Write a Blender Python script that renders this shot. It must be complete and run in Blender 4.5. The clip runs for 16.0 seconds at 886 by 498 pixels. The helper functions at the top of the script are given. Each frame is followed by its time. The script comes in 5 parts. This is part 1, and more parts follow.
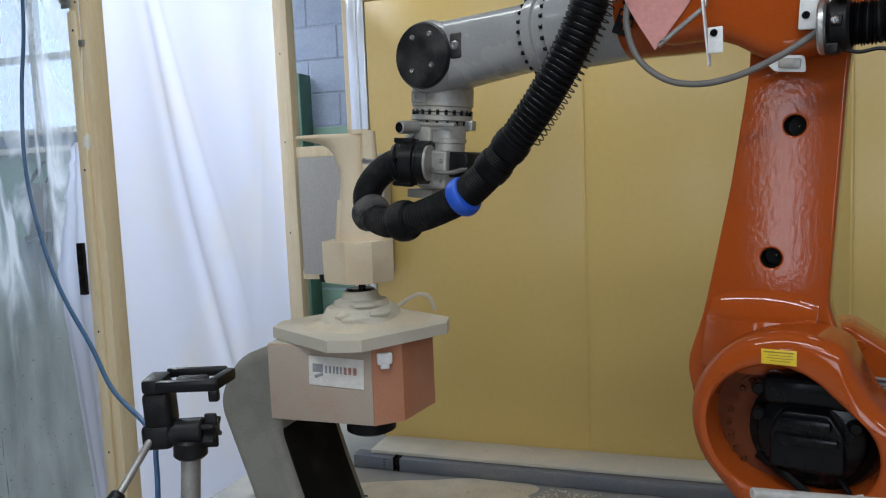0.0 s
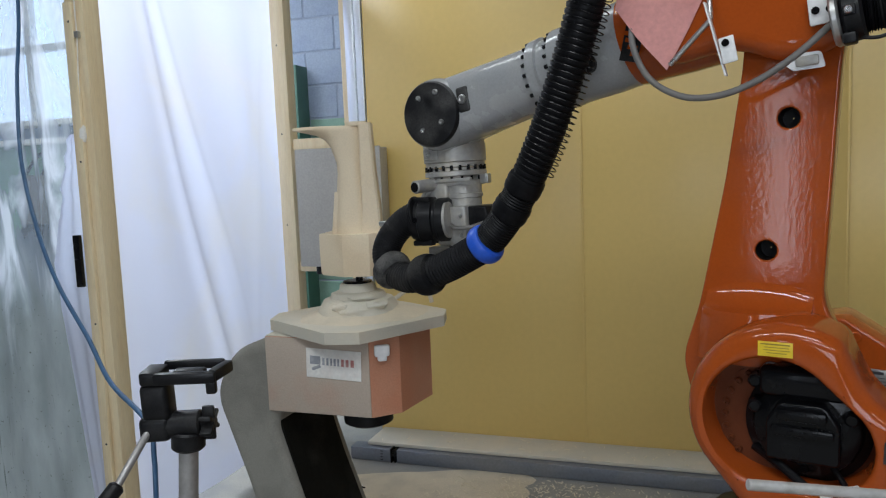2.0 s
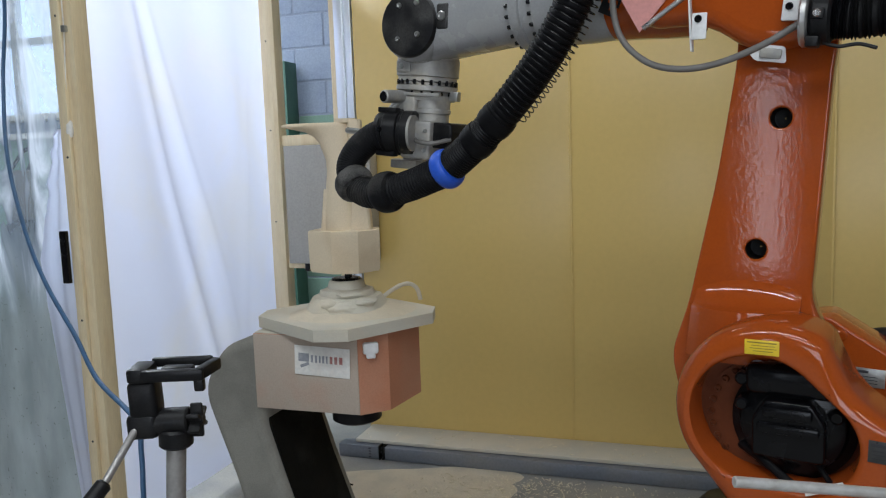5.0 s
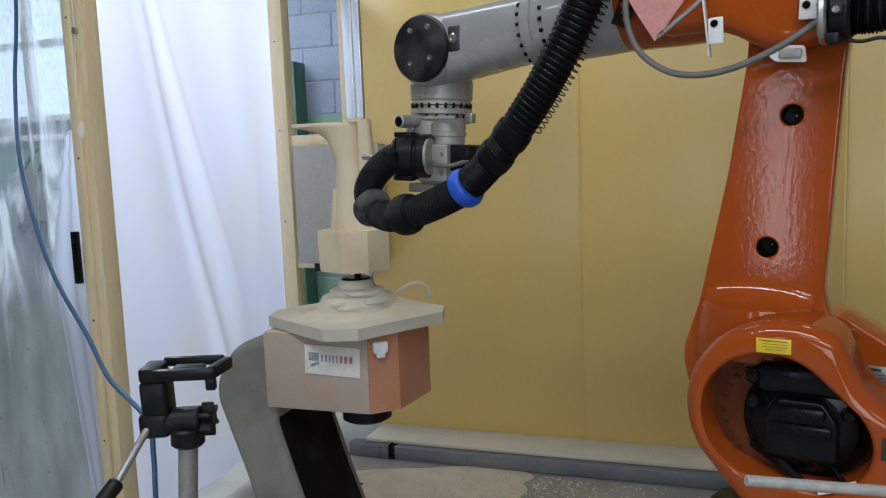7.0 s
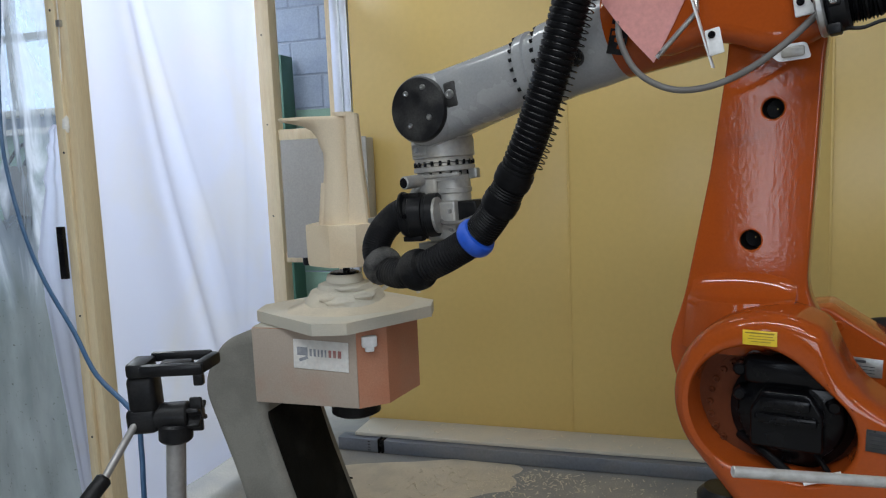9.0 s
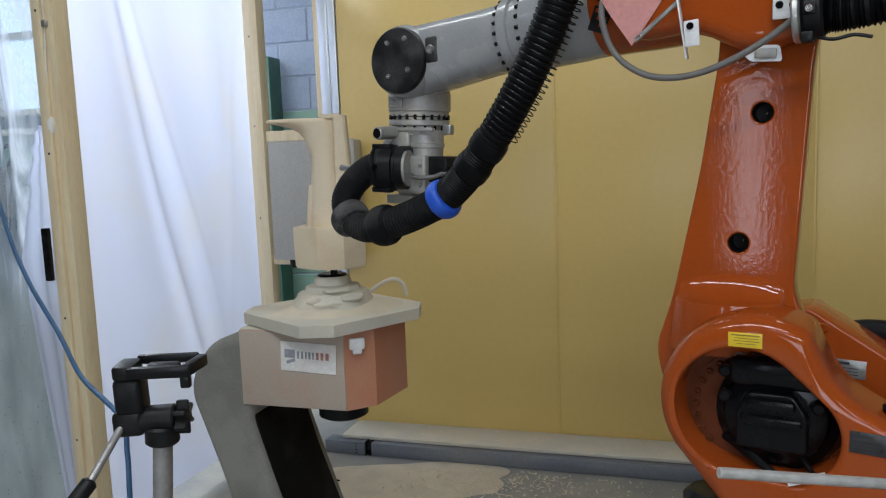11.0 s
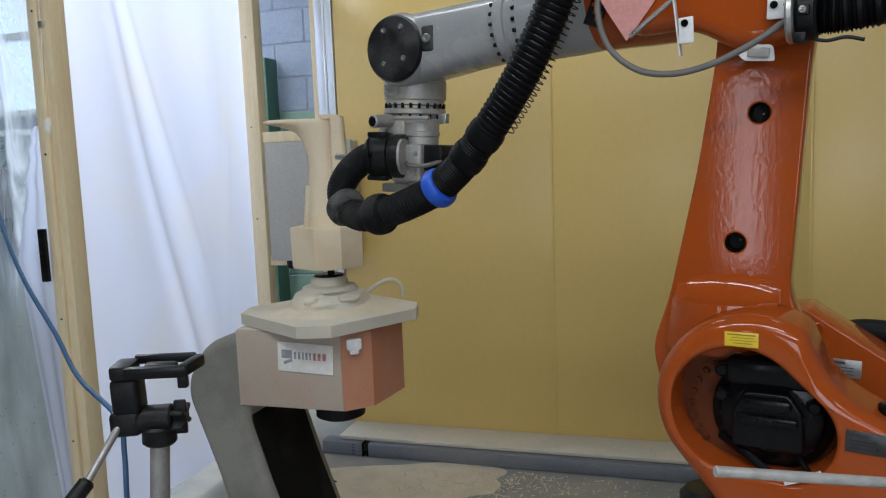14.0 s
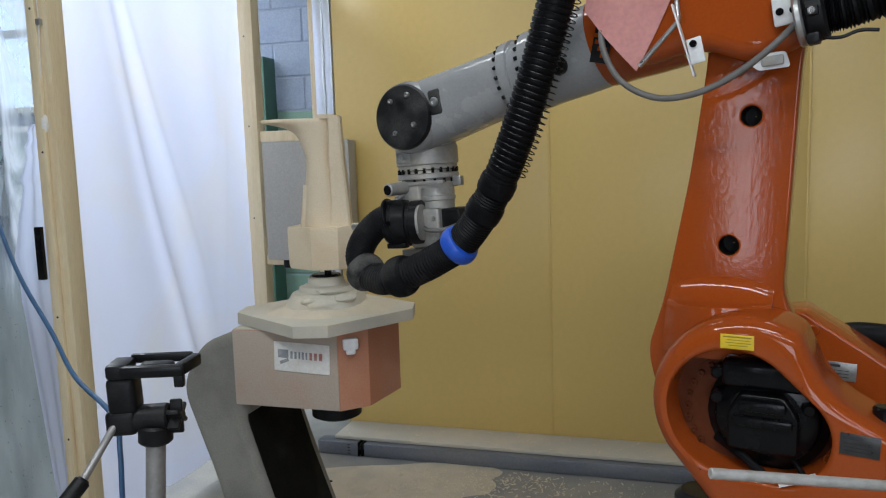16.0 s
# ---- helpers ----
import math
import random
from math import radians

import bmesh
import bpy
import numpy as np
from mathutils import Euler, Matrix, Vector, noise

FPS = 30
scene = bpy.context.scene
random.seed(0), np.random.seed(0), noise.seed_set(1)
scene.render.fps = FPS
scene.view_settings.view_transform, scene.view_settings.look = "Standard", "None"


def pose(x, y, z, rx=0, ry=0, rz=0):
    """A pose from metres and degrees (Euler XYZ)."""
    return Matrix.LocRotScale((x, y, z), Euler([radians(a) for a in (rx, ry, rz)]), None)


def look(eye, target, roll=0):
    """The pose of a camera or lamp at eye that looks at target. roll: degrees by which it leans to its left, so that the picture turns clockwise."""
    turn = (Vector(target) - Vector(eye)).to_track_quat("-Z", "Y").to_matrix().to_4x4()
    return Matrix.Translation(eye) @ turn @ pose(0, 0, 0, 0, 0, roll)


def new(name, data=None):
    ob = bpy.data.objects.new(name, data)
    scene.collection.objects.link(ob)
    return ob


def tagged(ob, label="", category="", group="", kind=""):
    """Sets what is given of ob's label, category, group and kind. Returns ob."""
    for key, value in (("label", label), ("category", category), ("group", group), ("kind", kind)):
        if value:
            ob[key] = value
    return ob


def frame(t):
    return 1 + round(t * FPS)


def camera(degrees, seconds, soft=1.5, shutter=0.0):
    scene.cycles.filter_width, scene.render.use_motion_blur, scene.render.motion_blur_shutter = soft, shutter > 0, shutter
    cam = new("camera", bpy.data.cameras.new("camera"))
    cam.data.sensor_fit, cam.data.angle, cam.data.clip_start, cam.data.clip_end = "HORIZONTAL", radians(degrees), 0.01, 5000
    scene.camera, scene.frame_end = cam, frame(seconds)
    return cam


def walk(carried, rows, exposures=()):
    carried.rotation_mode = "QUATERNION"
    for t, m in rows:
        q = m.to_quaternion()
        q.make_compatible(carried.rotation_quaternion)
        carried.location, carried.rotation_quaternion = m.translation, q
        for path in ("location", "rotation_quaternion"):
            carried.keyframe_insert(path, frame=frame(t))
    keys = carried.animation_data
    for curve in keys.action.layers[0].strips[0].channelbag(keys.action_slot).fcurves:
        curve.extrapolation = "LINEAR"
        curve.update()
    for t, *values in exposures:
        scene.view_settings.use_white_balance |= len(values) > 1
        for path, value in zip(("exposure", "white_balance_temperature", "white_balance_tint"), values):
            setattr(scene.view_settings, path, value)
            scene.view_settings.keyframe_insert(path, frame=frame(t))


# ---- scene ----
cam = camera(60.3, 16.0, 1.2)
PATH = [
    (0.0, 0.0000, -0.0000, 1.3000, -5.600, 2.300, -0.000),
    (0.5, 0.0005, 0.0011, 1.3019, -5.790, 2.267, 0.223),
    (1.0, -0.0022, -0.0001, 1.3004, -6.024, 2.356, -0.202),
    (1.5, -0.0029, 0.0002, 1.3004, -6.081, 2.169, -0.417),
    (2.0, -0.0006, 0.0001, 1.3005, -6.204, 2.276, -0.224),
    (2.5, -0.0026, -0.0009, 1.3004, -6.278, 2.345, -0.298),
    (3.0, -0.0037, -0.0009, 1.3008, -6.384, 2.218, -0.934),
    (3.5, -0.0013, -0.0001, 1.3007, -6.360, 2.131, -0.719),
    (4.0, -0.0016, -0.0003, 1.3014, -6.382, 1.951, -1.071),
    (6.5, -0.0019, -0.0010, 1.3012, -6.489, 2.112, -0.649),
    (7.0, -0.0043, -0.0013, 1.3007, -6.454, 2.208, -0.431),
    (7.5, -0.0026, -0.0021, 1.3015, -6.711, 2.252, -0.797),
    (8.0, -0.0038, -0.0010, 1.3009, -6.859, 2.288, -1.159),
    (8.5, -0.0046, -0.0011, 1.2996, -6.958, 2.306, -1.703),
    (9.0, -0.0030, -0.0011, 1.3005, -6.943, 2.311, -1.277),
    (11.5, -0.0044, -0.0049, 1.3010, -6.674, 2.082, -2.326),
    (12.0, -0.0037, -0.0061, 1.2995, -6.435, 1.964, -2.195),
    (12.5, -0.0034, -0.0057, 1.3009, -6.404, 1.917, -2.180),
    (13.0, -0.0058, -0.0068, 1.3001, -6.555, 1.825, -2.473),
    (13.5, -0.0062, -0.0063, 1.2993, -6.632, 2.115, -2.257),
    (14.0, -0.0052, -0.0059, 1.2990, -6.722, 2.111, -2.458),
    (14.5, -0.0050, -0.0069, 1.2999, -6.626, 2.016, -2.184),
    (15.0, -0.0048, -0.0064, 1.2994, -6.761, 1.897, -2.739),
    (15.5, -0.0050, -0.0081, 1.3006, -6.833, 1.698, -2.898),
    (16.0, -0.0057, -0.0075, 1.3004, -6.721, 1.732, -2.651),
]
# wrist of the robot: seconds, reach and height in the arm's plane, tilt of the tool
WRIST = [
    (0.0, 0.7032, 1.5579, 4.51),
    (0.5, 0.6983, 1.5217, 2.02),
    (1.0, 0.6903, 1.4838, 0.85),
    (1.5, 0.6839, 1.4511, -0.96),
    (2.0, 0.6809, 1.4137, -2.83),
    (2.5, 0.6787, 1.4020, -3.86),
    (3.0, 0.6805, 1.4434, -1.13),
    (3.5, 0.6903, 1.4752, 0.00),
    (4.0, 0.6959, 1.5131, 2.33),
    (4.5, 0.7007, 1.5590, 4.00),
    (5.0, 0.7040, 1.6010, 5.88),
    (5.5, 0.7000, 1.6290, 7.11),
    (6.0, 0.7030, 1.6130, 5.77),
    (6.5, 0.7053, 1.5915, 4.91),
    (7.0, 0.6989, 1.5476, 2.63),
    (7.5, 0.6952, 1.5133, 0.52),
    (8.0, 0.6898, 1.4757, -0.85),
    (8.5, 0.6823, 1.4432, -2.58),
    (9.0, 0.6792, 1.4031, -3.91),
    (9.5, 0.6787, 1.4020, -3.86),
    (10.0, 0.6805, 1.4434, -1.13),
    (10.5, 0.6903, 1.4752, 0.00),
    (11.0, 0.6959, 1.5131, 2.33),
    (11.5, 0.7007, 1.5590, 4.00),
    (12.0, 0.7040, 1.6010, 5.88),
    (12.5, 0.7000, 1.6290, 7.11),
    (13.0, 0.7030, 1.6130, 5.77),
    (13.5, 0.7030, 1.5850, 5.59),
    (14.0, 0.6975, 1.5400, 2.78),
    (14.5, 0.6926, 1.5061, 0.97),
    (15.0, 0.6876, 1.4682, -1.23),
    (15.5, 0.6791, 1.4321, -2.75),
    (16.0, 0.6762, 1.3940, -3.97),
]

walk(cam, [(t, pose(x, y, z, 90 + p, r, yaw)) for t, x, y, z, p, r, yaw in PATH])

# ---- light ----
world = bpy.data.worlds.new("world")
scene.world = world
world.use_nodes = True
wn = world.node_tree.nodes
sky = wn.new("ShaderNodeTexSky")
sky.sky_type, sky.sun_disc, sky.sun_elevation, sky.sun_rotation = "NISHITA", False, radians(35), radians(200)
world.node_tree.links.new(sky.outputs[0], wn["Background"].inputs[0])
wn["Background"].inputs[1].default_value = 0.1
scene.view_settings.exposure = 0.0


def area_lamp(name, m, sx, sy, power, colour):
    data = bpy.data.lights.new(name, "AREA")
    data.shape, data.size, data.size_y, data.energy, data.color = "RECTANGLE", sx, sy, power, colour
    ob = new(name, data)
    ob.matrix_world = m
    return ob


# daylight in two hall windows, an added front fill light, and the tube lamps under the ceiling
area_lamp("window_daylight", look((-2.3, 4.85, 2.30), (-1.6, 2.0, 1.2)), 2.3, 1.0, 105, (0.72, 0.84, 1.0))
area_lamp("rear_window_daylight", look((-2.94, -2.44, 1.12), (-0.4, 2.0, 1.12)), 0.22, 1.50, 3.8, (0.84, 0.92, 1.0))
# added fill light without a known source, lifts the lower cell wall
area_lamp("front_window_daylight", look((-0.60, -2.44, 1.50), (-0.60, 2.0, 1.30)), 2.0, 1.4, 25, (0.91, 0.955, 1.0))
area_lamp("tube_lamp", pose(0.25, 1.9, 2.94, 0, 0, -19), 2.4, 0.2, 14, (0.90, 0.965, 1.0))
area_lamp("tube_lamp", pose(-0.70, 0.10, 2.94, 0, 0, -19), 2.4, 0.2, 33, (0.89, 0.955, 1.0))
area_lamp("tube_lamp", pose(0.40, -1.30, 2.94, 0, 0, -19), 2.4, 0.2, 34, (0.89, 0.955, 1.0))
area_lamp("tube_lamp", pose(-1.9, 3.3, 2.94, 0, 0, 110), 1.25, 0.16, 52, (0.88, 0.93, 1.0))


# ---- materials ----
def mat(name, colour, rough=0.5, metal=0.0, second=None, mix=0.3, scale=6.0, grain=120.0, grain_amount=0.08, bump=0.1,
        bump_scale=80.0, spread=0.12, coat=0.0, spec=0.5, random=0.0, stretch=(1, 1, 1), edges=(0.45, 0.65)):
    """A surface with stains (scale), grain and relief, in object space metres."""
    m = bpy.data.materials.new(name)
    m.use_nodes = True
    nt = m.node_tree
    n, l = nt.nodes, nt.links
    p = n["Principled BSDF"]
    co = n.new("ShaderNodeTexCoord")
    mp = n.new("ShaderNodeMapping")
    mp.inputs["Scale"].default_value = stretch
    l.new(co.outputs["Object"], mp.inputs[0])

    def noise_node(s, detail=4.0):
        x = n.new("ShaderNodeTexNoise")
        x.inputs["Scale"].default_value, x.inputs["Detail"].default_value = s, detail
        l.new(mp.outputs[0], x.inputs["Vector"])
        return x
    big, fine = noise_node(scale, 6), noise_node(grain, 3)
    ramp = n.new("ShaderNodeMapRange")
    ramp.inputs[1].default_value, ramp.inputs[2].default_value = edges
    ramp.inputs[3].default_value, ramp.inputs[4].default_value = 0.0, mix
    l.new(big.outputs[0], ramp.inputs[0])
    a = n.new("ShaderNodeMix")
    a.data_type = "RGBA"
    a.inputs[6].default_value = (*colour, 1)
    a.inputs[7].default_value = (*(second or [c * 0.6 for c in colour]), 1)
    l.new(ramp.outputs[0], a.inputs[0])
    hsv = n.new("ShaderNodeHueSaturation")
    val = n.new("ShaderNodeMapRange")
    val.inputs[1].default_value, val.inputs[2].default_value = 0.3, 0.7
    val.inputs[3].default_value, val.inputs[4].default_value = 1 - grain_amount, 1 + grain_amount
    l.new(fine.outputs[0], val.inputs[0])
    last = val.outputs[0]
    if random:
        info = n.new("ShaderNodeObjectInfo")
        r = n.new("ShaderNodeMapRange")
        r.inputs[3].default_value, r.inputs[4].default_value = 1 - random, 1 + random
        l.new(info.outputs["Random"], r.inputs[0])
        mu = n.new("ShaderNodeMath")
        mu.operation = "MULTIPLY"
        l.new(last, mu.inputs[0])
        l.new(r.outputs[0], mu.inputs[1])
        last = mu.outputs[0]
    l.new(last, hsv.inputs["Value"])
    l.new(a.outputs[2], hsv.inputs["Color"])
    l.new(hsv.outputs[0], p.inputs["Base Color"])
    rr = n.new("ShaderNodeMapRange")
    rr.inputs[1].default_value, rr.inputs[2].default_value = 0.3, 0.7
    rr.inputs[3].default_value, rr.inputs[4].default_value = max(0.03, rough - spread), min(1, rough + spread)
    l.new(big.outputs[0], rr.inputs[0])
    l.new(rr.outputs[0], p.inputs["Roughness"])
    p.inputs["Metallic"].default_value = metal
    p.inputs["Coat Weight"].default_value = coat
    p.inputs["Specular IOR Level"].default_value = spec
    p.inputs["Coat Roughness"].default_value = 0.12
    if bump:
        rel = noise_node(bump_scale, 3)
        b = n.new("ShaderNodeBump")
        b.inputs["Strength"].default_value, b.inputs["Distance"].default_value = bump, 0.004
        l.new(rel.outputs[0], b.inputs["Height"])
        l.new(b.outputs[0], p.inputs["Normal"])
    return m


def sheet_mat(name, colour, through_light, dust=None, rough=0.6, stretch=(1, 1, 1), scale=4.0, edges=(0.4, 0.6)):
    """Cloth: scatters light back and through."""
    m = bpy.data.materials.new(name)
    m.use_nodes = True
    nt = m.node_tree
    n, l = nt.nodes, nt.links
    out = n["Material Output"]
    p = n["Principled BSDF"]
    p.inputs["Base Color"].default_value = (*colour, 1)
    p.inputs["Roughness"].default_value = rough
    tl = n.new("ShaderNodeBsdfTranslucent")
    tl.inputs[0].default_value = (*colour, 1)
    mx = n.new("ShaderNodeMixShader")
    mx.inputs[0].default_value = through_light
    l.new(p.outputs[0], mx.inputs[1])
    l.new(tl.outputs[0], mx.inputs[2])
    co = n.new("ShaderNodeTexCoord")
    mp = n.new("ShaderNodeMapping")
    mp.inputs["Scale"].default_value = stretch
    l.new(co.outputs["Object"], mp.inputs[0])
    no = n.new("ShaderNodeTexNoise")
    no.inputs["Scale"].default_value, no.inputs["Detail"].default_value, no.inputs["Distortion"].default_value = scale, 8, 0.6
    l.new(mp.outputs[0], no.inputs["Vector"])
    if dust:
        ra = n.new("ShaderNodeMapRange")
        ra.inputs[1].default_value, ra.inputs[2].default_value = edges
        c = n.new("ShaderNodeMix")
        c.data_type = "RGBA"
        c.inputs[6].default_value, c.inputs[7].default_value = (*colour, 1), (*dust, 1)
        l.new(no.outputs[0], ra.inputs[0])
        l.new(ra.outputs[0], c.inputs[0])
        l.new(c.outputs[2], p.inputs["Base Color"])
        l.new(c.outputs[2], tl.inputs[0])
    l.new(mx.outputs[0], out.inputs["Surface"])
    return m


def film_mat():
    """Clear film with pale wiped streaks; a thick grey coat of dust, flecks and scratches up to about a metre."""
    m = bpy.data.materials.new("dusty_film")
    m.use_nodes = True
    nt = m.node_tree
    n, l = nt.nodes, nt.links
    p = n["Principled BSDF"]
    p.inputs["Roughness"].default_value = 0.4
    co = n.new("ShaderNodeTexCoord")

    def noise_of(stretch, scale, detail=6.0, distort=0.0):
        mp = n.new("ShaderNodeMapping")
        mp.inputs["Scale"].default_value = stretch
        l.new(co.outputs["Object"], mp.inputs[0])
        x = n.new("ShaderNodeTexNoise")
        x.inputs["Scale"].default_value, x.inputs["Detail"].default_value, x.inputs["Distortion"].default_value = scale, detail, distort
        l.new(mp.outputs[0], x.inputs["Vector"])
        return x.outputs[0]

    def ramp(v, a, b, lo=0.0, hi=1.0):
        r = n.new("ShaderNodeMapRange")
        for k, val in enumerate((a, b, lo, hi)):
            r.inputs[k + 1].default_value = val
        l.new(v, r.inputs[0])
        return r.outputs[0]

    def calc(op, a, b):
        r = n.new("ShaderNodeMath")
        r.operation = op
        for k, v in enumerate((a, b)):
            if isinstance(v, float):
                r.inputs[k].default_value = v
            else:
                l.new(v, r.inputs[k])
        return r.outputs[0]

    def blend(f, a, b):
        r = n.new("ShaderNodeMix")
        r.data_type = "RGBA"
        l.new(f, r.inputs[0])
        for k, v in ((6, a), (7, b)):
            if isinstance(v, tuple):
                r.inputs[k].default_value = (*v, 1)
            else:
                l.new(v, r.inputs[k])
        return r.outputs[2]

    sep = n.new("ShaderNodeSeparateXYZ")
    l.new(co.outputs["Object"], sep.inputs[0])
    wipe = noise_of((3.2, 3.2, 0.85), 3.2, 8, 0.6)
    streak = ramp(wipe, 0.45, 0.60)
    low = ramp(calc("ADD", sep.outputs[2], calc("MULTIPLY", wipe, 0.75)), 1.46, 1.18)
    grey = blend(ramp(noise_of((5, 5, 1.6), 2.2), 0.35, 0.65), (0.225, 0.255, 0.25), (0.34, 0.37, 0.365))
    flecks = ramp(noise_of((1, 1, 1), 75, 2), 0.68, 0.74)
    scratch = ramp(noise_of((42, 42, 2.4), 1.0, 2), 0.70, 0.76)
    grey = blend(flecks, grey, (0.13, 0.14, 0.13))
    grey = blend(scratch, grey, (0.07, 0.09, 0.08))
    pale = blend(streak, (0.54, 0.62, 0.70), (0.82, 0.86, 0.92))
    colour = blend(low, pale, grey)
    l.new(colour, p.inputs["Base Color"])
    tl = n.new("ShaderNodeBsdfTranslucent")
    l.new(colour, tl.inputs[0])
    body = n.new("ShaderNodeMixShader")
    l.new(ramp(low, 0.0, 1.0, 0.45, 0.33), body.inputs[0])
    l.new(p.outputs[0], body.inputs[1])
    l.new(tl.outputs[0], body.inputs[2])
    tr = n.new("ShaderNodeBsdfTransparent")
    tr.inputs[0].default_value = (0.9, 0.95, 0.95, 1)
    out = n.new("ShaderNodeMixShader")
    l.new(calc("MULTIPLY", ramp(streak, 0.0, 1.0, 0.70, 0.18), ramp(low, 0.0, 1.0, 1.0, 0.06)), out.inputs[0])
    l.new(body.outputs[0], out.inputs[1])
    l.new(tr.outputs[0], out.inputs[2])
    l.new(out.outputs[0], n["Material Output"].inputs["Surface"])
    return m


def glow(name, colour, strength):
    m = bpy.data.materials.new(name)
    m.use_nodes = True
    p = m.node_tree.nodes["Principled BSDF"]
    p.inputs["Base Color"].default_value = p.inputs["Emission Color"].default_value = (*colour, 1)
    p.inputs["Emission Strength"].default_value = strength
    return m


YELLOW = mat("yellow_panel", (0.70, 0.50, 0.172), 0.32, second=(0.64, 0.45, 0.148), mix=0.6, scale=1.1, edges=(0.25, 0.8), grain=40, grain_amount=0.02, bump=0.05, bump_scale=6, spread=0.02)
ORANGE = mat("orange_paint", (0.37, 0.068, 0.010), 0.065, second=(0.31, 0.060, 0.011), mix=0.6, scale=7, grain=200, grain_amount=0.05, bump=0.045, bump_scale=120, spec=0.45, spread=0.03)
GREY_PAINT = mat("grey_paint", (0.30, 0.305, 0.31), 0.22, second=(0.37, 0.36, 0.345), mix=0.5, scale=9, grain=200, grain_amount=0.05, bump=0.06, bump_scale=90, coat=0.3)
BLACK_DISC = mat("black_cover", (0.008, 0.008, 0.009), 0.40, second=(0.075, 0.072, 0.068), mix=0.5, scale=14, grain=260, grain_amount=0.3, bump=0.05, spec=0.4)
RUBBER = mat("black_rubber", (0.004, 0.004, 0.005), 0.45, second=(0.010, 0.010, 0.010), mix=0.7, scale=20, grain=200, grain_amount=0.2, bump=0.1, spec=0.14)
DUSTY_RUBBER = mat("dusty_rubber", (0.008, 0.008, 0.009), 0.6, second=(0.060, 0.057, 0.052), mix=0.7, scale=13, grain=420, grain_amount=0.45, bump=0.2, spec=0.12, edges=(0.50, 0.74))
DUSTY_CUFF = mat("dusty_cuff", (0.02, 0.02, 0.021), 0.7, second=(0.17, 0.162, 0.15), mix=0.8, scale=16, grain=420, grain_amount=0.4, bump=0.25, spec=0.2, edges=(0.42, 0.66))
BLUE = mat("blue_plastic", (0.015, 0.09, 0.55), 0.4, second=(0.03, 0.12, 0.5), scale=20, bump=0.03)
STEEL = mat("steel", (0.55, 0.55, 0.54), 0.35, metal=0.9, second=(0.35, 0.34, 0.32), mix=0.5, scale=18, bump=0.05)
DUSTY_STEEL = mat("dusty_steel", (0.36, 0.35, 0.33), 0.5, metal=0.35, second=(0.46, 0.42, 0.35), mix=0.8, scale=22, bump=0.15)
ZINC = mat("galvanised_steel", (0.19, 0.205, 0.24), 0.5, metal=0.4, second=(0.26, 0.255, 0.25), mix=0.6, scale=5, grain=90, bump=0.05)
ALU = mat("bright_aluminium", (0.72, 0.76, 0.82), 0.33, metal=0.9, scale=3, mix=0.1, grain_amount=0.02, bump=0.0, spread=0.03)
WOOD = mat("planed_pine", (0.78, 0.65, 0.43), 0.6, second=(0.69, 0.53, 0.31), mix=0.6, scale=7, grain=60, grain_amount=0.06, bump=0.1, stretch=(6, 6, 0.5))
FOAM = mat("carved_foam", (0.73, 0.61, 0.44), 0.85, second=(0.62, 0.48, 0.31), mix=0.55, scale=9, grain=300, grain_amount=0.05, bump=0.12, bump_scale=220)
DUST = mat("saw_dust", (0.63, 0.545, 0.41), 0.95, second=(0.51, 0.45, 0.35), mix=0.6, scale=10, grain=420, grain_amount=0.12, bump=0.35, bump_scale=260)
PLATE_DUST = mat("dusty_plate", (0.55, 0.515, 0.43), 0.9, second=(0.64, 0.565, 0.44), mix=0.8, scale=6, grain=380, grain_amount=0.06, bump=0.25, bump_scale=300)
SALMON = mat("dusty_orange_casting", (0.50, 0.205, 0.115), 0.75, second=(0.51, 0.29, 0.195), mix=0.7, scale=5, grain=260, grain_amount=0.06, bump=0.25, bump_scale=200, edges=(0.45, 0.7))
PINK_DUST = mat("dust_over_orange", (0.46, 0.38, 0.31), 0.85, second=(0.50, 0.27, 0.18), mix=0.6, scale=6, grain=280, grain_amount=0.05, bump=0.25, bump_scale=220, edges=(0.48, 0.75))
COLUMN = mat("dusty_grey_casting", (0.25, 0.24, 0.21), 0.9, second=(0.18, 0.172, 0.15), mix=0.7, scale=7, grain=330, grain_amount=0.10, bump=0.3, bump_scale=260)
BLACK = mat("black_plastic", (0.007, 0.007, 0.008), 0.42, second=(0.022, 0.021, 0.020), mix=0.5, scale=25, grain=300, grain_amount=0.3, bump=0.06, spec=0.2)
DARK_METAL = mat("dark_cast_metal", (0.004, 0.004, 0.005), 0.22, second=(0.008, 0.008, 0.008), scale=25, bump=0.06, spec=0.22)
SIDE_SHADE = mat("dark_dusty_hollow", (0.008, 0.008, 0.007), 0.9, second=(0.045, 0.043, 0.038), mix=0.5, scale=9, grain=300, grain_amount=0.3, bump=0.2, spec=0.1, edges=(0.52, 0.8))
SHADED_ORANGE = mat("brown_primer", (0.12, 0.031, 0.010), 0.6, scale=20, bump=0.1, spec=0.2)
NAMEPLATE_DARK = mat("dark_name_plate", (0.05, 0.05, 0.05), 0.35, metal=0.4, second=(0.12, 0.12, 0.12), scale=50, bump=0.05)
TRIPOD_TUBE = mat("tripod_tube", (0.33, 0.32, 0.31), 0.5, metal=0.5, scale=20, bump=0.05)
CABINET = mat("grey_cabinet_paint", (0.40, 0.38, 0.34), 0.5, second=(0.34, 0.32, 0.28), mix=0.5, scale=3, bump=0.05)
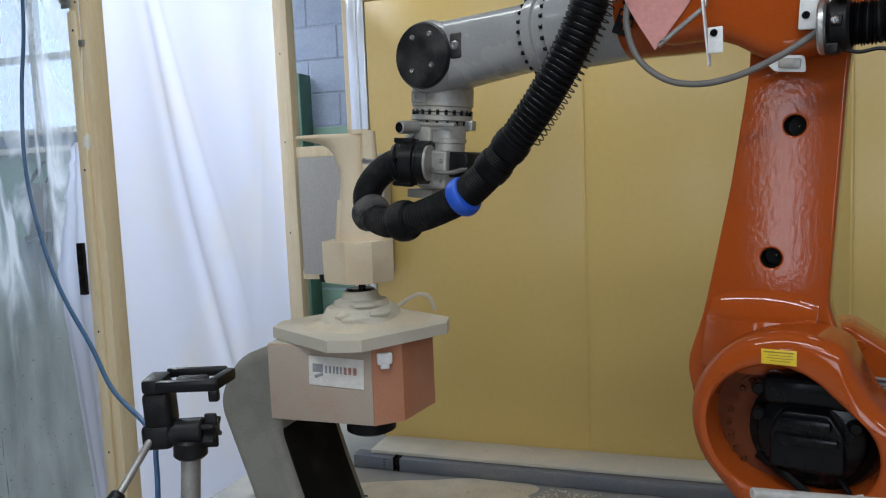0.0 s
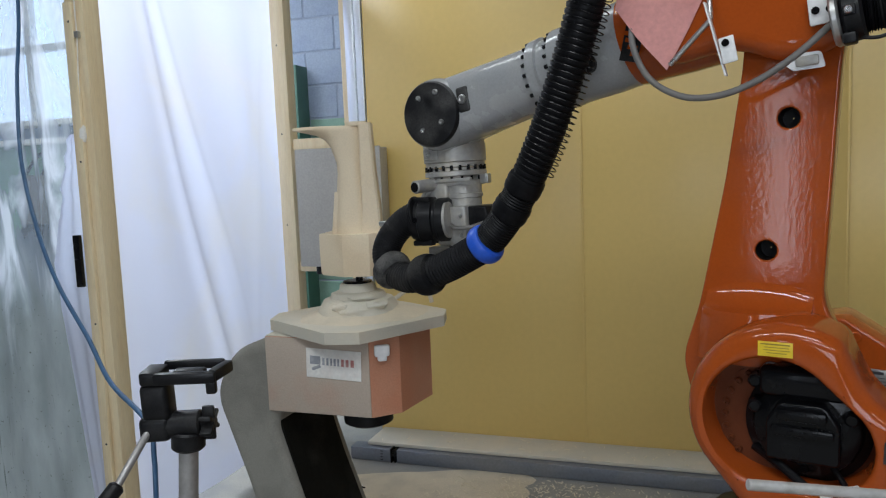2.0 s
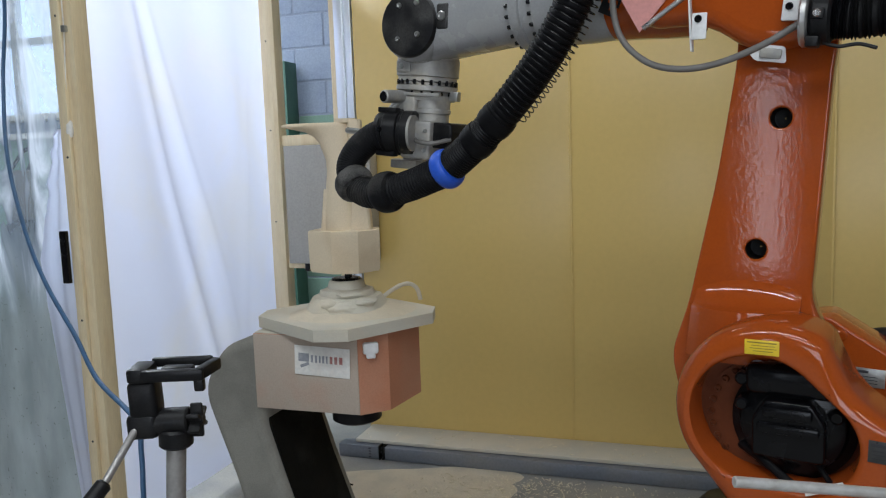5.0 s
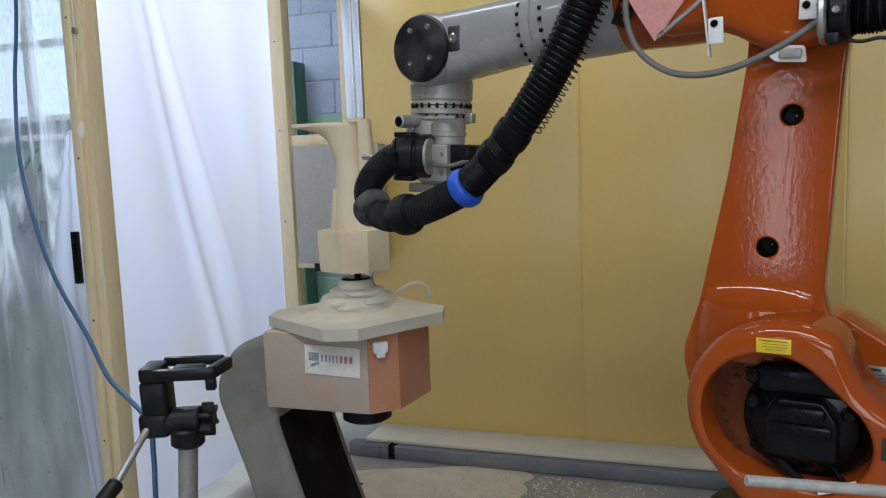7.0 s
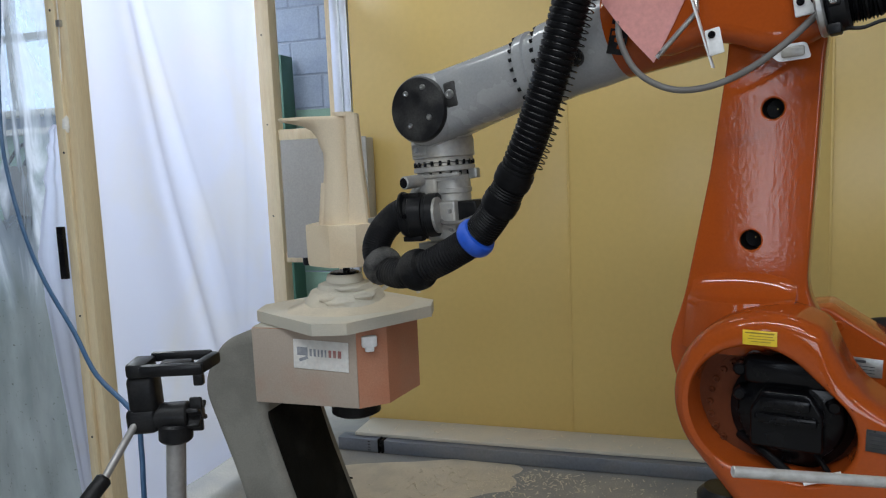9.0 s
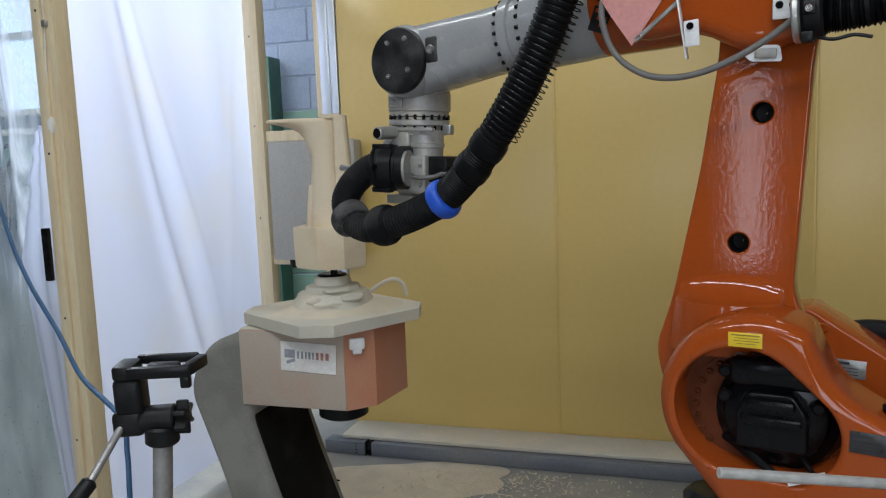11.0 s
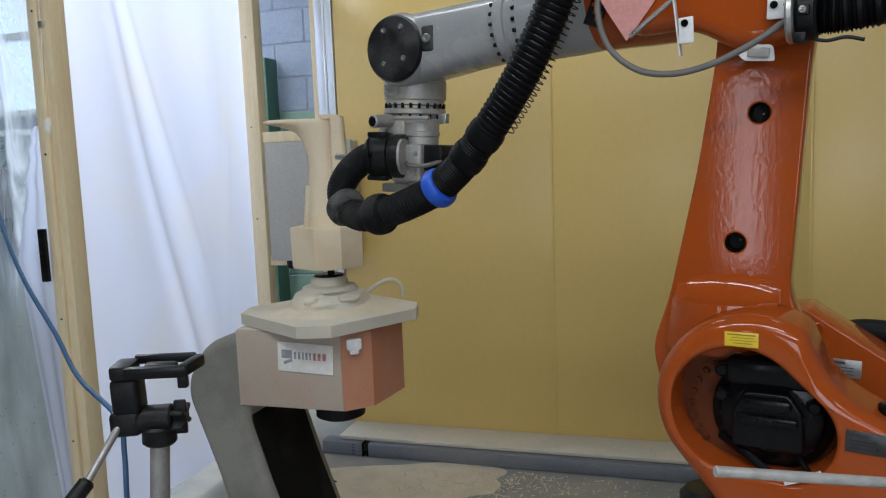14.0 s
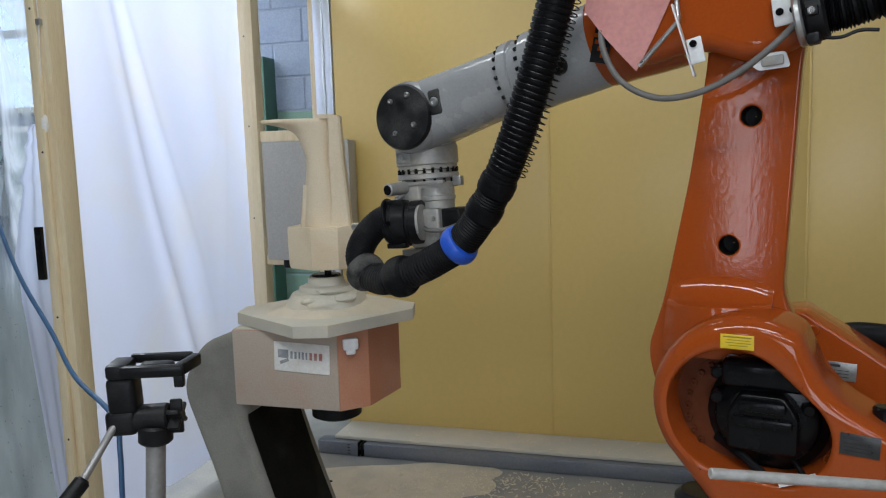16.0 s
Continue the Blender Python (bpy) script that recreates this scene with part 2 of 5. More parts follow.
BLOCK = mat("blue_grey_block", (0.30, 0.36, 0.47), 0.8, second=(0.25, 0.31, 0.44), mix=0.6, scale=5, grain=90, grain_amount=0.08, bump=0.2, random=0.05)
GREEN = mat("green_wall_paint", (0.22, 0.36, 0.29), 0.55, second=(0.18, 0.30, 0.24), mix=0.6, scale=4, bump=0.1, random=0.05)
DARK_GREEN = mat("dark_green_paint", (0.07, 0.18, 0.14), 0.5, scale=5, bump=0.1)
MORTAR = mat("mortar", (0.30, 0.35, 0.45), 0.9, scale=8, bump=0.3)
WHITE = mat("white_plaster", (0.72, 0.71, 0.69), 0.85, scale=3, mix=0.15, bump=0.15)
DARK_WALL = mat("dark_hall_paint", (0.055, 0.055, 0.055), 0.85, scale=3, mix=0.3, bump=0.15)
PIPE_STEEL = mat("scuffed_bright_pipe", (0.68, 0.67, 0.65), 0.38, metal=0.5, second=(0.40, 0.38, 0.35), mix=0.8, scale=40, bump=0.1, stretch=(0.6, 1, 1))
GREY_WALL = mat("grey_hall_paint", (0.22, 0.22, 0.215), 0.85, scale=3, mix=0.3, bump=0.15)
WHITE_METAL = mat("white_painted_metal", (0.75, 0.75, 0.75), 0.4, second=(0.6, 0.6, 0.58), scale=30, bump=0.03)
CONCRETE = mat("dusty_concrete", (0.24, 0.235, 0.225), 0.8, second=(0.42, 0.385, 0.32), mix=0.8, scale=3.1, grain=180, grain_amount=0.15, bump=0.3, bump_scale=90, edges=(0.42, 0.68))
CURTAIN = sheet_mat("white_cotton", (0.72, 0.745, 0.88), 0.45, dust=(0.75, 0.74, 0.77), scale=2.2, edges=(0.5, 0.75))
FILM = film_mat()
BLUE_CABLE = mat("blue_cable", (0.03, 0.09, 0.19), 0.45, scale=30, bump=0.02)
GREY_CABLE = mat("grey_cable", (0.16, 0.15, 0.14), 0.55, scale=30, bump=0.05)
PINK = mat("pink_paper", (0.64, 0.29, 0.265), 0.8, second=(0.56, 0.24, 0.22), mix=0.5, scale=9, bump=0.05)
PAPER = mat("white_label", (0.82, 0.80, 0.76), 0.7, second=(0.72, 0.66, 0.61), mix=0.6, scale=30, bump=0.03)
SHAVING = mat("pale_shavings", (0.74, 0.66, 0.50), 0.8, second=(0.66, 0.56, 0.40), scale=40, bump=0.0)
YELLOW_LABEL = mat("yellow_label", (0.78, 0.55, 0.03), 0.45, scale=60, mix=0.2, bump=0.0)
INK = mat("dark_ink", (0.03, 0.03, 0.035), 0.6, bump=0.0)
BROWN_INK = mat("brown_ink", (0.30, 0.20, 0.02), 0.6, bump=0.0)
GREY_INK = mat("grey_ink", (0.27, 0.28, 0.31), 0.6, second=(0.40, 0.40, 0.42), mix=0.7, scale=90, bump=0.0)
RED_INK = mat("faded_red_ink", (0.45, 0.18, 0.16), 0.6, second=(0.52, 0.34, 0.32), mix=0.7, scale=90, bump=0.0)
NAMEPLATE = mat("metal_name_plate", (0.36, 0.36, 0.34), 0.4, metal=0.6, second=(0.22, 0.21, 0.2), mix=0.7, scale=50, bump=0.05)
WINDOW_GLOW = glow("bright_window_pane", (0.62, 0.76, 1.0), 0.9)


# ---- mesh tools ----
def part(name, bm, material, parent=None, label="", ref=None, smooth=True, angle=35):
    """Links a bmesh as one mesh object; ref: the pose of its joint at the moment in which the shape is given."""
    if ref is not None:
        bm.transform(ref.inverted())
    bmesh.ops.recalc_face_normals(bm, faces=bm.faces)
    if smooth:
        for f in bm.faces:
            f.smooth = len(f.verts) < 5
        for e in bm.edges:
            if len(e.link_faces) == 2 and e.calc_face_angle(0) > radians(angle):
                e.smooth = False
    me = bpy.data.meshes.new(name)
    bm.to_mesh(me)
    bm.free()
    me.materials.append(material)
    ob = new(name, me)
    if parent is not None:
        ob.parent = parent
    if label:
        ob["label"] = label
    return ob


def thing(name, m, label, category, group="", kind=""):
    ob = new(name)
    ob.matrix_world = m
    return tagged(ob, label, category, group, kind)


def bevel(bm, offset, segments=2, angle=30):
    es = [e for e in bm.edges if len(e.link_faces) == 2 and e.calc_face_angle(0) > radians(angle)]
    if es and offset:
        bmesh.ops.bevel(bm, geom=es, offset=offset, segments=segments, profile=0.5, affect="EDGES", clamp_overlap=True)
    return bm


def box(sx, sy, sz, m=None, b=0.003, segments=2, bm=None):
    out = bm or bmesh.new()
    tmp = bmesh.new()
    bmesh.ops.create_cube(tmp, size=1)
    bmesh.ops.scale(tmp, vec=(sx, sy, sz), verts=tmp.verts)
    bevel(tmp, b, segments)
    if m is not None:
        tmp.transform(m)
    me = bpy.data.meshes.new("tmp")
    tmp.to_mesh(me)
    tmp.free()
    out.from_mesh(me)
    bpy.data.meshes.remove(me)
    return out


def span(x0, x1, y0, y1, z0, z1, b=0.003, bm=None):
    return box(x1 - x0, y1 - y0, z1 - z0, pose((x0 + x1) / 2, (y0 + y1) / 2, (z0 + z1) / 2), b, bm=bm)


def aim(a, b):
    """The pose at a whose z axis points to b."""
    a, b = Vector(a), Vector(b)
    return Matrix.Translation(a) @ (b - a).to_track_quat("Z", "Y").to_matrix().to_4x4()


def lathe(rz, m=None, seg=32, bm=None, cap=True):
    """Turns (radius, height) pairs round z."""
    bm = bm or bmesh.new()
    rings = []
    for r, z in rz:
        rings.append([bm.verts.new((r * math.cos(2 * math.pi * i / seg), r * math.sin(2 * math.pi * i / seg), z)) for i in range(seg)])
    for a, b in zip(rings, rings[1:]):
        for i in range(seg):
            bm.faces.new((a[i], a[(i + 1) % seg], b[(i + 1) % seg], b[i]))
    if cap:
        bm.faces.new(rings[0][::-1])
        bm.faces.new(rings[-1])
    if m is not None:
        bmesh.ops.transform(bm, matrix=m, verts=[v for ring in rings for v in ring])
    return bm


def rod(a, b, r, seg=20, chamfer=0.0, bm=None):
    h = (Vector(b) - Vector(a)).length
    c = chamfer
    rz = [(r, 0), (r, h)] if not c else [(r - c, 0), (r, c), (r, h - c), (r - c, h)]
    return lathe(rz, aim(a, b), seg, bm)


def loft(loops, bm=None, cap=True, closed=True):
    bm = bm or bmesh.new()
    rings = [[bm.verts.new(p) for p in loop] for loop in loops]
    for a, b in zip(rings, rings[1:]):
        k = len(a)
        for i in range(k if closed else k - 1):
            bm.faces.new((a[i], a[(i + 1) % k], b[(i + 1) % k], b[i]))
    if cap:
        bm.faces.new(rings[0][::-1])
        bm.faces.new(rings[-1])
    return bm


def smooth_line(points, steps=8):
    """A Catmull-Rom line through the points."""
    p = [Vector(q) for q in points]
    p = [2 * p[0] - p[1], *p, 2 * p[-1] - p[-2]]
    out = []
    for i in range(1, len(p) - 2):
        for k in range(steps):
            t = k / steps
            a, b, c, d = p[i - 1], p[i], p[i + 1], p[i + 2]
            out.append(0.5 * (2 * b + (c - a) * t + (2 * a - 5 * b + 4 * c - d) * t * t + (3 * b - a - 3 * c + d) * t ** 3))
    out.append(p[-2])
    return out


def tube(points, radius, seg=12, bm=None):
    """A tube along a line; radius: a number, or a function of the share of the way."""
    pts = [Vector(q) for q in points]
    loops, up = [], None
    for i, q in enumerate(pts):
        d = (pts[min(i + 1, len(pts) - 1)] - pts[max(i - 1, 0)]).normalized()
        up = (up - up.dot(d) * d).normalized() if up is not None else d.orthogonal().normalized()
        s = d.cross(up)
        r = radius(i / (len(pts) - 1)) if callable(radius) else radius
        loops.append([q + r * (math.cos(2 * math.pi * k / seg) * up + math.sin(2 * math.pi * k / seg) * s) for k in range(seg)])
    return loft(loops, bm)


def circle(cx, cz, r, n=40):
    return [(cx + r * math.cos(2 * math.pi * i / n), cz + r * math.sin(2 * math.pi * i / n)) for i in range(n)]


def hull(*circles, n=56):
    """The convex outline round some circles (x, z, r)."""
    pts = sorted({(round(x, 5), round(z, 5)) for c in circles for x, z in circle(*c, n)})

    def half(seq):
        out = []
        for p in seq:
            while len(out) > 1 and (out[-1][0] - out[-2][0]) * (p[1] - out[-2][1]) - (out[-1][1] - out[-2][1]) * (p[0] - out[-2][0]) <= 0:
                out.pop()
            out.append(p)
        return out[:-1]
    return half(pts) + half(pts[::-1])


def profile(outline, y0, y1, holes=(), b=0.0, segments=3):
    """A plate of the outline in x and z, with holes through it, from y0 to y1."""
    bm = bmesh.new()
    edges = []
    for loop in (outline, *holes):
        vs = [bm.verts.new((x, y0, z)) for x, z in loop]
        edges += [bm.edges.new((vs[i], vs[(i + 1) % len(vs)])) for i in range(len(vs))]
    bmesh.ops.triangle_fill(bm, edges=edges, use_beauty=True, use_dissolve=False)
    bmesh.ops.dissolve_limit(bm, angle_limit=0.01, verts=bm.verts, edges=bm.edges)
    r = bmesh.ops.extrude_face_region(bm, geom=bm.faces[:])
    bmesh.ops.translate(bm, vec=(0, y1 - y0, 0), verts=[v for v in r["geom"] if isinstance(v, bmesh.types.BMVert)])
    bmesh.ops.recalc_face_normals(bm, faces=bm.faces)
    bevel(bm, b, segments, 50)
    return bm


def eye_profile(outer, inner, centre, y0, y1, b, n=96):
    """A thick plate with one large hole: both outlines are cut by rays from the centre."""
    def cut(loop, ang):
        d = Vector((math.cos(ang), math.sin(ang)))
        best = 0.0
        for i in range(len(loop)):
            p, q = Vector(loop[i]) - Vector(centre), Vector(loop[(i + 1) % len(loop)]) - Vector(centre)
            e = q - p
            det = d.x * -e.y + e.x * d.y
            if abs(det) < 1e-12:
                continue
            t, k = (p.x * -e.y + e.x * p.y) / det, (d.x * p.y - d.y * p.x) / det
            if t > 0 and -1e-6 <= k <= 1 + 1e-6:
                best = max(best, t)
        return Vector(centre) + best * d
    angles = [2 * math.pi * i / n for i in range(n)]
    o, i_ = [cut(outer, a) for a in angles], [cut(inner, a) for a in angles]
    loops = []
    k = 6
    for j in range(k + 1):                       # outer wall, rounded over towards the front
        f = math.pi / 2 * j / k
        loops.append([((p + (q - p).normalized() * b * (1 - math.cos(f))), y1 - b + b * math.sin(f)) for p, q in zip(o, i_)])
    for j in range(4):                           # inner lip
        f = math.pi / 2 * j / 3
        r = 0.3 * b
        loops.append([((q + (p - q).normalized() * r * (1 - math.sin(f))), y1 - r + r * math.cos(f)) for p, q in zip(o, i_)])
    loops.append([(q, y0) for q in i_])
    loops = [[(p, y0) for p in o]] + loops
    return loft([[(p.x, y, p.y) for p, y in loop] for loop in loops], cap=False)


def pillow(outline, y0, y1, r, k=6):
    """A plate of an anticlockwise outline from y0 to y1, rounded over towards y0."""
    n = len(outline)
    inward = []
    for i in range(n):
        d = Vector(outline[(i + 1) % n]) - Vector(outline[i - 1])
        inward.append(Vector((-d.y, d.x)).normalized())
    loops = []
    for j in range(k + 1):
        f = math.pi / 2 * j / k
        off = r * (1 - math.sin(f))
        loops.append([(p[0] + q.x * off, y0 + r * (1 - math.cos(f)), p[1] + q.y * off) for p, q in zip(outline, inward)])
    loops.append([(p[0], y1, p[1]) for p in outline])
    return loft(loops)


def rounded(points, r, n=5):
    """A polygon with rounded corners."""
    out, k = [], len(points)
    for i in range(k):
        p, a, b = Vector(points[i]), Vector(points[i - 1]), Vector(points[(i + 1) % k])
        d = min(r, (a - p).length * 0.45, (b - p).length * 0.45)
        s, e = p + (a - p).normalized() * d, p + (b - p).normalized() * d
        for j in range(n + 1):
            t = j / n
            q = (1 - t) ** 2 * s + 2 * t * (1 - t) * p + t * t * e
            out.append((q.x, q.y))
    return out


# ---- the place ----
WALL = pose(0, 3.42, 0, 0, 0, -19)          # the yellow wall: x along it, y behind it


def setting(name, bm, material, label, category, m=None, smooth=False):
    ob = part(name, bm, material, None, label, smooth=smooth)
    ob.matrix_world = m if m is not None else Matrix()
    return tagged(ob, label, category, kind="structure")


def build_shell():
    setting("floor", span(-6, 4, -3, 7, -0.12, 0, 0), CONCRETE, "grey concrete floor strewn with pale milling dust", "floor")
    setting("ceiling", span(-6, 4, -3, 7, 3.0, 3.1, 0), GREY_WALL, "plain grey ceiling of the hall", "ceiling")
    setting("wall_east", span(2.6, 2.7, -3, 3.2, 0, 3.0, 0), GREY_WALL, "plain grey side wall", "wall")
    bm = span(-6, 2.6, -2.6, -2.5, 0, 0.30, 0)
    span(-6, 2.6, -2.6, -2.5, 2.20, 3.0, 0, bm)
    span(-6, -1.60, -2.6, -2.5, 1.90, 2.20, 0, bm)
    span(-6, -3.13, -2.6, -2.5, 0.30, 1.90, 0, bm)
    span(-2.75, -1.60, -2.6, -2.5, 0.30, 1.90, 0, bm)
    span(-1.60, 0.40, -2.6, -2.5, 0.30, 0.80, 0, bm)
    span(0.40, 2.6, -2.6, -2.5, 0.30, 2.20, 0, bm)
    # unseen wall, its colour kept dark so the glossy arm mirrors little of it
    setting("wall_south", bm, DARK_WALL, "unseen plain wall with two openings, kept dark to limit reflections", "wall")
    # unseen opening with glowing panes, made up to house the front fill light
    w = thing("window_3", Matrix(), "unseen wide window of two glowing panes, added with the fill light", "window", kind="structure")
    for x0, x1 in ((-1.60, -0.63), (-0.57, 0.40)):
        part("pane", span(x0, x1, -2.57, -2.56, 0.80, 2.20, 0), WINDOW_GLOW, w, "bright pane")
    for x in (-1.59, -0.60, 0.39):
        part("mullion", span(x - 0.02, x + 0.02, -2.555, -2.51, 0.80, 2.20, 0.003), WHITE_METAL, w)
    w = thing("window_2", Matrix(), "narrow hall window with a bright pane", "window", kind="structure")
    part("pane", span(-3.13, -2.75, -2.57, -2.56, 0.30, 1.90, 0), WINDOW_GLOW, w, "bright pane")
    for x in (-3.12, -2.76):
        part("mullion", span(x - 0.01, x + 0.01, -2.56, -2.51, 0.30, 1.90, 0.003), WHITE_METAL, w)
    setting("wall_west", span(-5.6, -5.5, -2.5, 7, 0, 3.0, 0), GREY_WALL, "plain grey hall wall", "wall")
    # hall wall behind the cell, of blocks, with a window band
    bm = span(-1.45, 4.0, 1.0, 1.15, 0, 3.0, 0)
    span(-6.0, -1.45, 1.0, 1.15, 0, 1.72, 0, bm)
    span(-6.0, -1.45, 1.0, 1.15, 2.85, 3.0, 0, bm)
    span(-6.0, -4.3, 1.0, 1.15, 1.72, 2.85, 0, bm)
    hall = setting("wall_north", bm, MORTAR, "block wall painted blue-grey over a green lower band", "wall", WALL)
    return hall


def build_hall_pieces(hall):
    """Blocks of the part of the hall wall that the gap beside the cell shows, and the plain painted rest."""
    blocks = {}
    for kind, material in (("block", BLOCK), ("green", GREEN)):
        blocks[kind] = part("block", box(0.394, 0.03, 0.194, None, 0.006, 1), material, hall)
    first = {"block": True, "green": True}
    for row in range(15):
        z = 0.1 + 0.2 * row + 0.02
        kind = "green" if z < 1.62 else "block"
        for col in range(-5, 1):
            s = -0.4 + 0.4 * col + (0.2 if row % 2 else 0.0) + 0.02
            if s < -1.25 and 1.72 < z + 0.1 and z < 2.85 and s < -1.6:
                continue
            if first[kind]:
                ob, first[kind] = blocks[kind], False
            else:
                ob = new("block", blocks[kind].data)
                ob.parent = hall
            ob.matrix_local = pose(s, 1.0105 + random.uniform(-0.0015, 0.0015), z)
    part("painted_band", span(-6, -2.62, 0.985, 1.0, 0, 1.6, 0), GREEN, hall, "green painted lower band")
    part("painted_field", span(-6, -2.62, 0.985, 1.0, 1.602, 1.72, 0), BLOCK, hall, "blue-grey painted wall")


def build_window():
    w = thing("window_1", WALL, "bright white-framed hall window full of daylight", "window", kind="structure")
    part("pane", span(-4.28, -1.47, 1.06, 1.07, 1.74, 2.83, 0), WINDOW_GLOW, w, "bright frosted pane")
    part("sill", span(-4.32, -1.43, 0.84, 1.0, 1.68, 1.72, 0.004), WHITE, w, "white window sill")
    part("lower_sill", span(-4.32, -2.8, 0.90, 1.0, 1.56, 1.60, 0.004), WHITE, w, "white ledge under the window")
    for s in (-4.28, -3.35, -2.42, -1.5):
        part("mullion", span(s - 0.03, s + 0.03, 1.0, 1.06, 1.74, 2.83, 0.004), WHITE_METAL, w)
    part("transom", span(-4.25, -1.53, 1.0, 1.055, 2.2, 2.25, 0.004), WHITE_METAL, w)


def build_cell_wall():
    wall = thing("wall_cell", WALL, "cell wall of smooth glossy yellow sheet panels with narrow joints", "wall", kind="structure")
    for s0, s1 in ((-0.345, 0.6235), (0.6265, 1.6285), (1.6315, 2.63)):
        part("panel", span(s0, s1, 0.0, 0.04, 0.06, 2.09, 0.0045), YELLOW, wall)
    part("header", span(-0.36, 2.63, -0.012, 0.05, 2.092, 2.9, 0.003), WOOD, wall, "brown wooden header board")
    for s in (0.625, 1.63):
        part("joint", span(s - 0.0048, s + 0.0048, -0.003, -0.0002, 0.06, 2.09, 0.0022), YELLOW, wall)
    prof = thing("door_profile", WALL, "bright aluminium profile along the edge of the yellow panels", "profile", kind="structure")
    bm = span(-0.428, -0.385, -0.02, 0.03, 0.10, 2.3, 0.003)
    part("flange", bm, ALU, prof)
    part("web", span(-0.384, -0.350, -0.006, 0.03, 0.10, 2.3, 0.002), ALU, prof)
    part("strip", span(-0.455, -0.430, -0.01, 0.03, 0.10, 2.3, 0.002), WOOD, prof, "pale wooden strip")


def build_frame():
    for name, x, y, lab in (("post", -0.762, 0.0, "planed pine post at the corner beside the opening"),
                            ("post", -0.772, -1.22, "planed pine post between white cloth and film")):
        p = thing(name, WALL @ pose(x, y, 0), lab, "post", "posts of the cell frame", "structure")
        part("timber", span(-0.036, 0.036, -0.036, 0.036, 0, 2.9, 0.004), WOOD, p)
        for k, z in enumerate((0.55, 1.02, 1.42, 1.80)):
            part("screw", lathe([(0.004, 0), (0.003, 0.0015)], pose(-0.008, -0.036, z + 0.03 * k, 90, 0, 0), 10), INK, p)
        if y < -1:
            part("lath", span(-0.030, 0.004, -0.052, -0.0365, 0, 1.86, 0.003), WOOD, p, "pale pine lath screwed to the post")
            for z in (1.80, 1.36, 0.83, 0.42):
                part("lath_screw", lathe([(0.004, 0), (0.003, 0.0015)], pose(-0.010, -0.052, z, 90, 0, 0), 10), INK, p)
    for z0, z1, lab in ((1.405, 1.455, "pine rail above the grey cabinet"), (0.825, 0.872, "pine rail under the grey cabinet")):
        r = thing("rail", WALL, lab, "rail", "rails of the cell frame", "structure")
        part("timber", span(-0.725, -0.45, -0.02, 0.03, z0, z1, 0.004), WOOD, r)
    top = thing("top_rail", WALL, "pine top rail that carries the white cloth", "rail", kind="structure")
    part("timber", span(-0.80, -0.735, -1.18, -0.04, 2.3, 2.36, 0.004), WOOD, top)
    part("timber", span(-2.4, -0.81, -1.25, -1.19, 2.3, 2.36, 0.004), WOOD, top)
    jamb = thing("green_jamb", WALL, "dark green painted pillar behind the gap", "pillar", kind="structure")
    part("pillar", span(-1.205, -1.165, 0.84, 0.98, 0, 1.93, 0.006), DARK_GREEN, jamb)
    # strike plate and cord on the near post
    st = tagged(part("door_bolt", span(-0.012, 0.012, -0.012, 0.004, 0.0, 0.17, 0.002), DARK_METAL), "dark metal strike plate on the pine post", "door fitting")
    st.matrix_world = WALL @ pose(-0.812, -1.282, 0.955)
    cord = thing("cord_switch", WALL @ pose(-0.775, -1.262, 0), "white cord with a small pull switch on the post", "switch")
    part("cord", tube(smooth_line([(0.012, 0, 2.05), (0.016, -0.003, 1.85), (0.012, 0, 1.74), (0.006, -0.004, 1.6), (0.002, 0, 1.48)]), 0.0022, 6), PAPER, cord)
    part("clip", box(0.022, 0.014, 0.02, pose(0.012, 0, 1.76), 0.003), STEEL, cord)
    part("pull", rounded_drop(), PAPER, cord)
    hook = thing("hook", WALL @ pose(-0.80, -1.275, 1.885), "grey metal hook on the post", "hook")
    part("shank", tube(smooth_line([(0, 0.02, 0), (0, -0.02, 0), (0.01, -0.03, 0.05), (0.02, -0.02, 0.12)]), 0.004, 8), STEEL, hook)
    part("plate", box(0.04, 0.006, 0.03, pose(0, 0.003, 0), 0.002), STEEL, hook)


def rounded_drop():
    return lathe([(0.003, 0.03), (0.010, 0.02), (0.012, -0.01), (0.008, -0.026), (0.002, -0.03)], pose(0.002, 0, 1.45), 14)


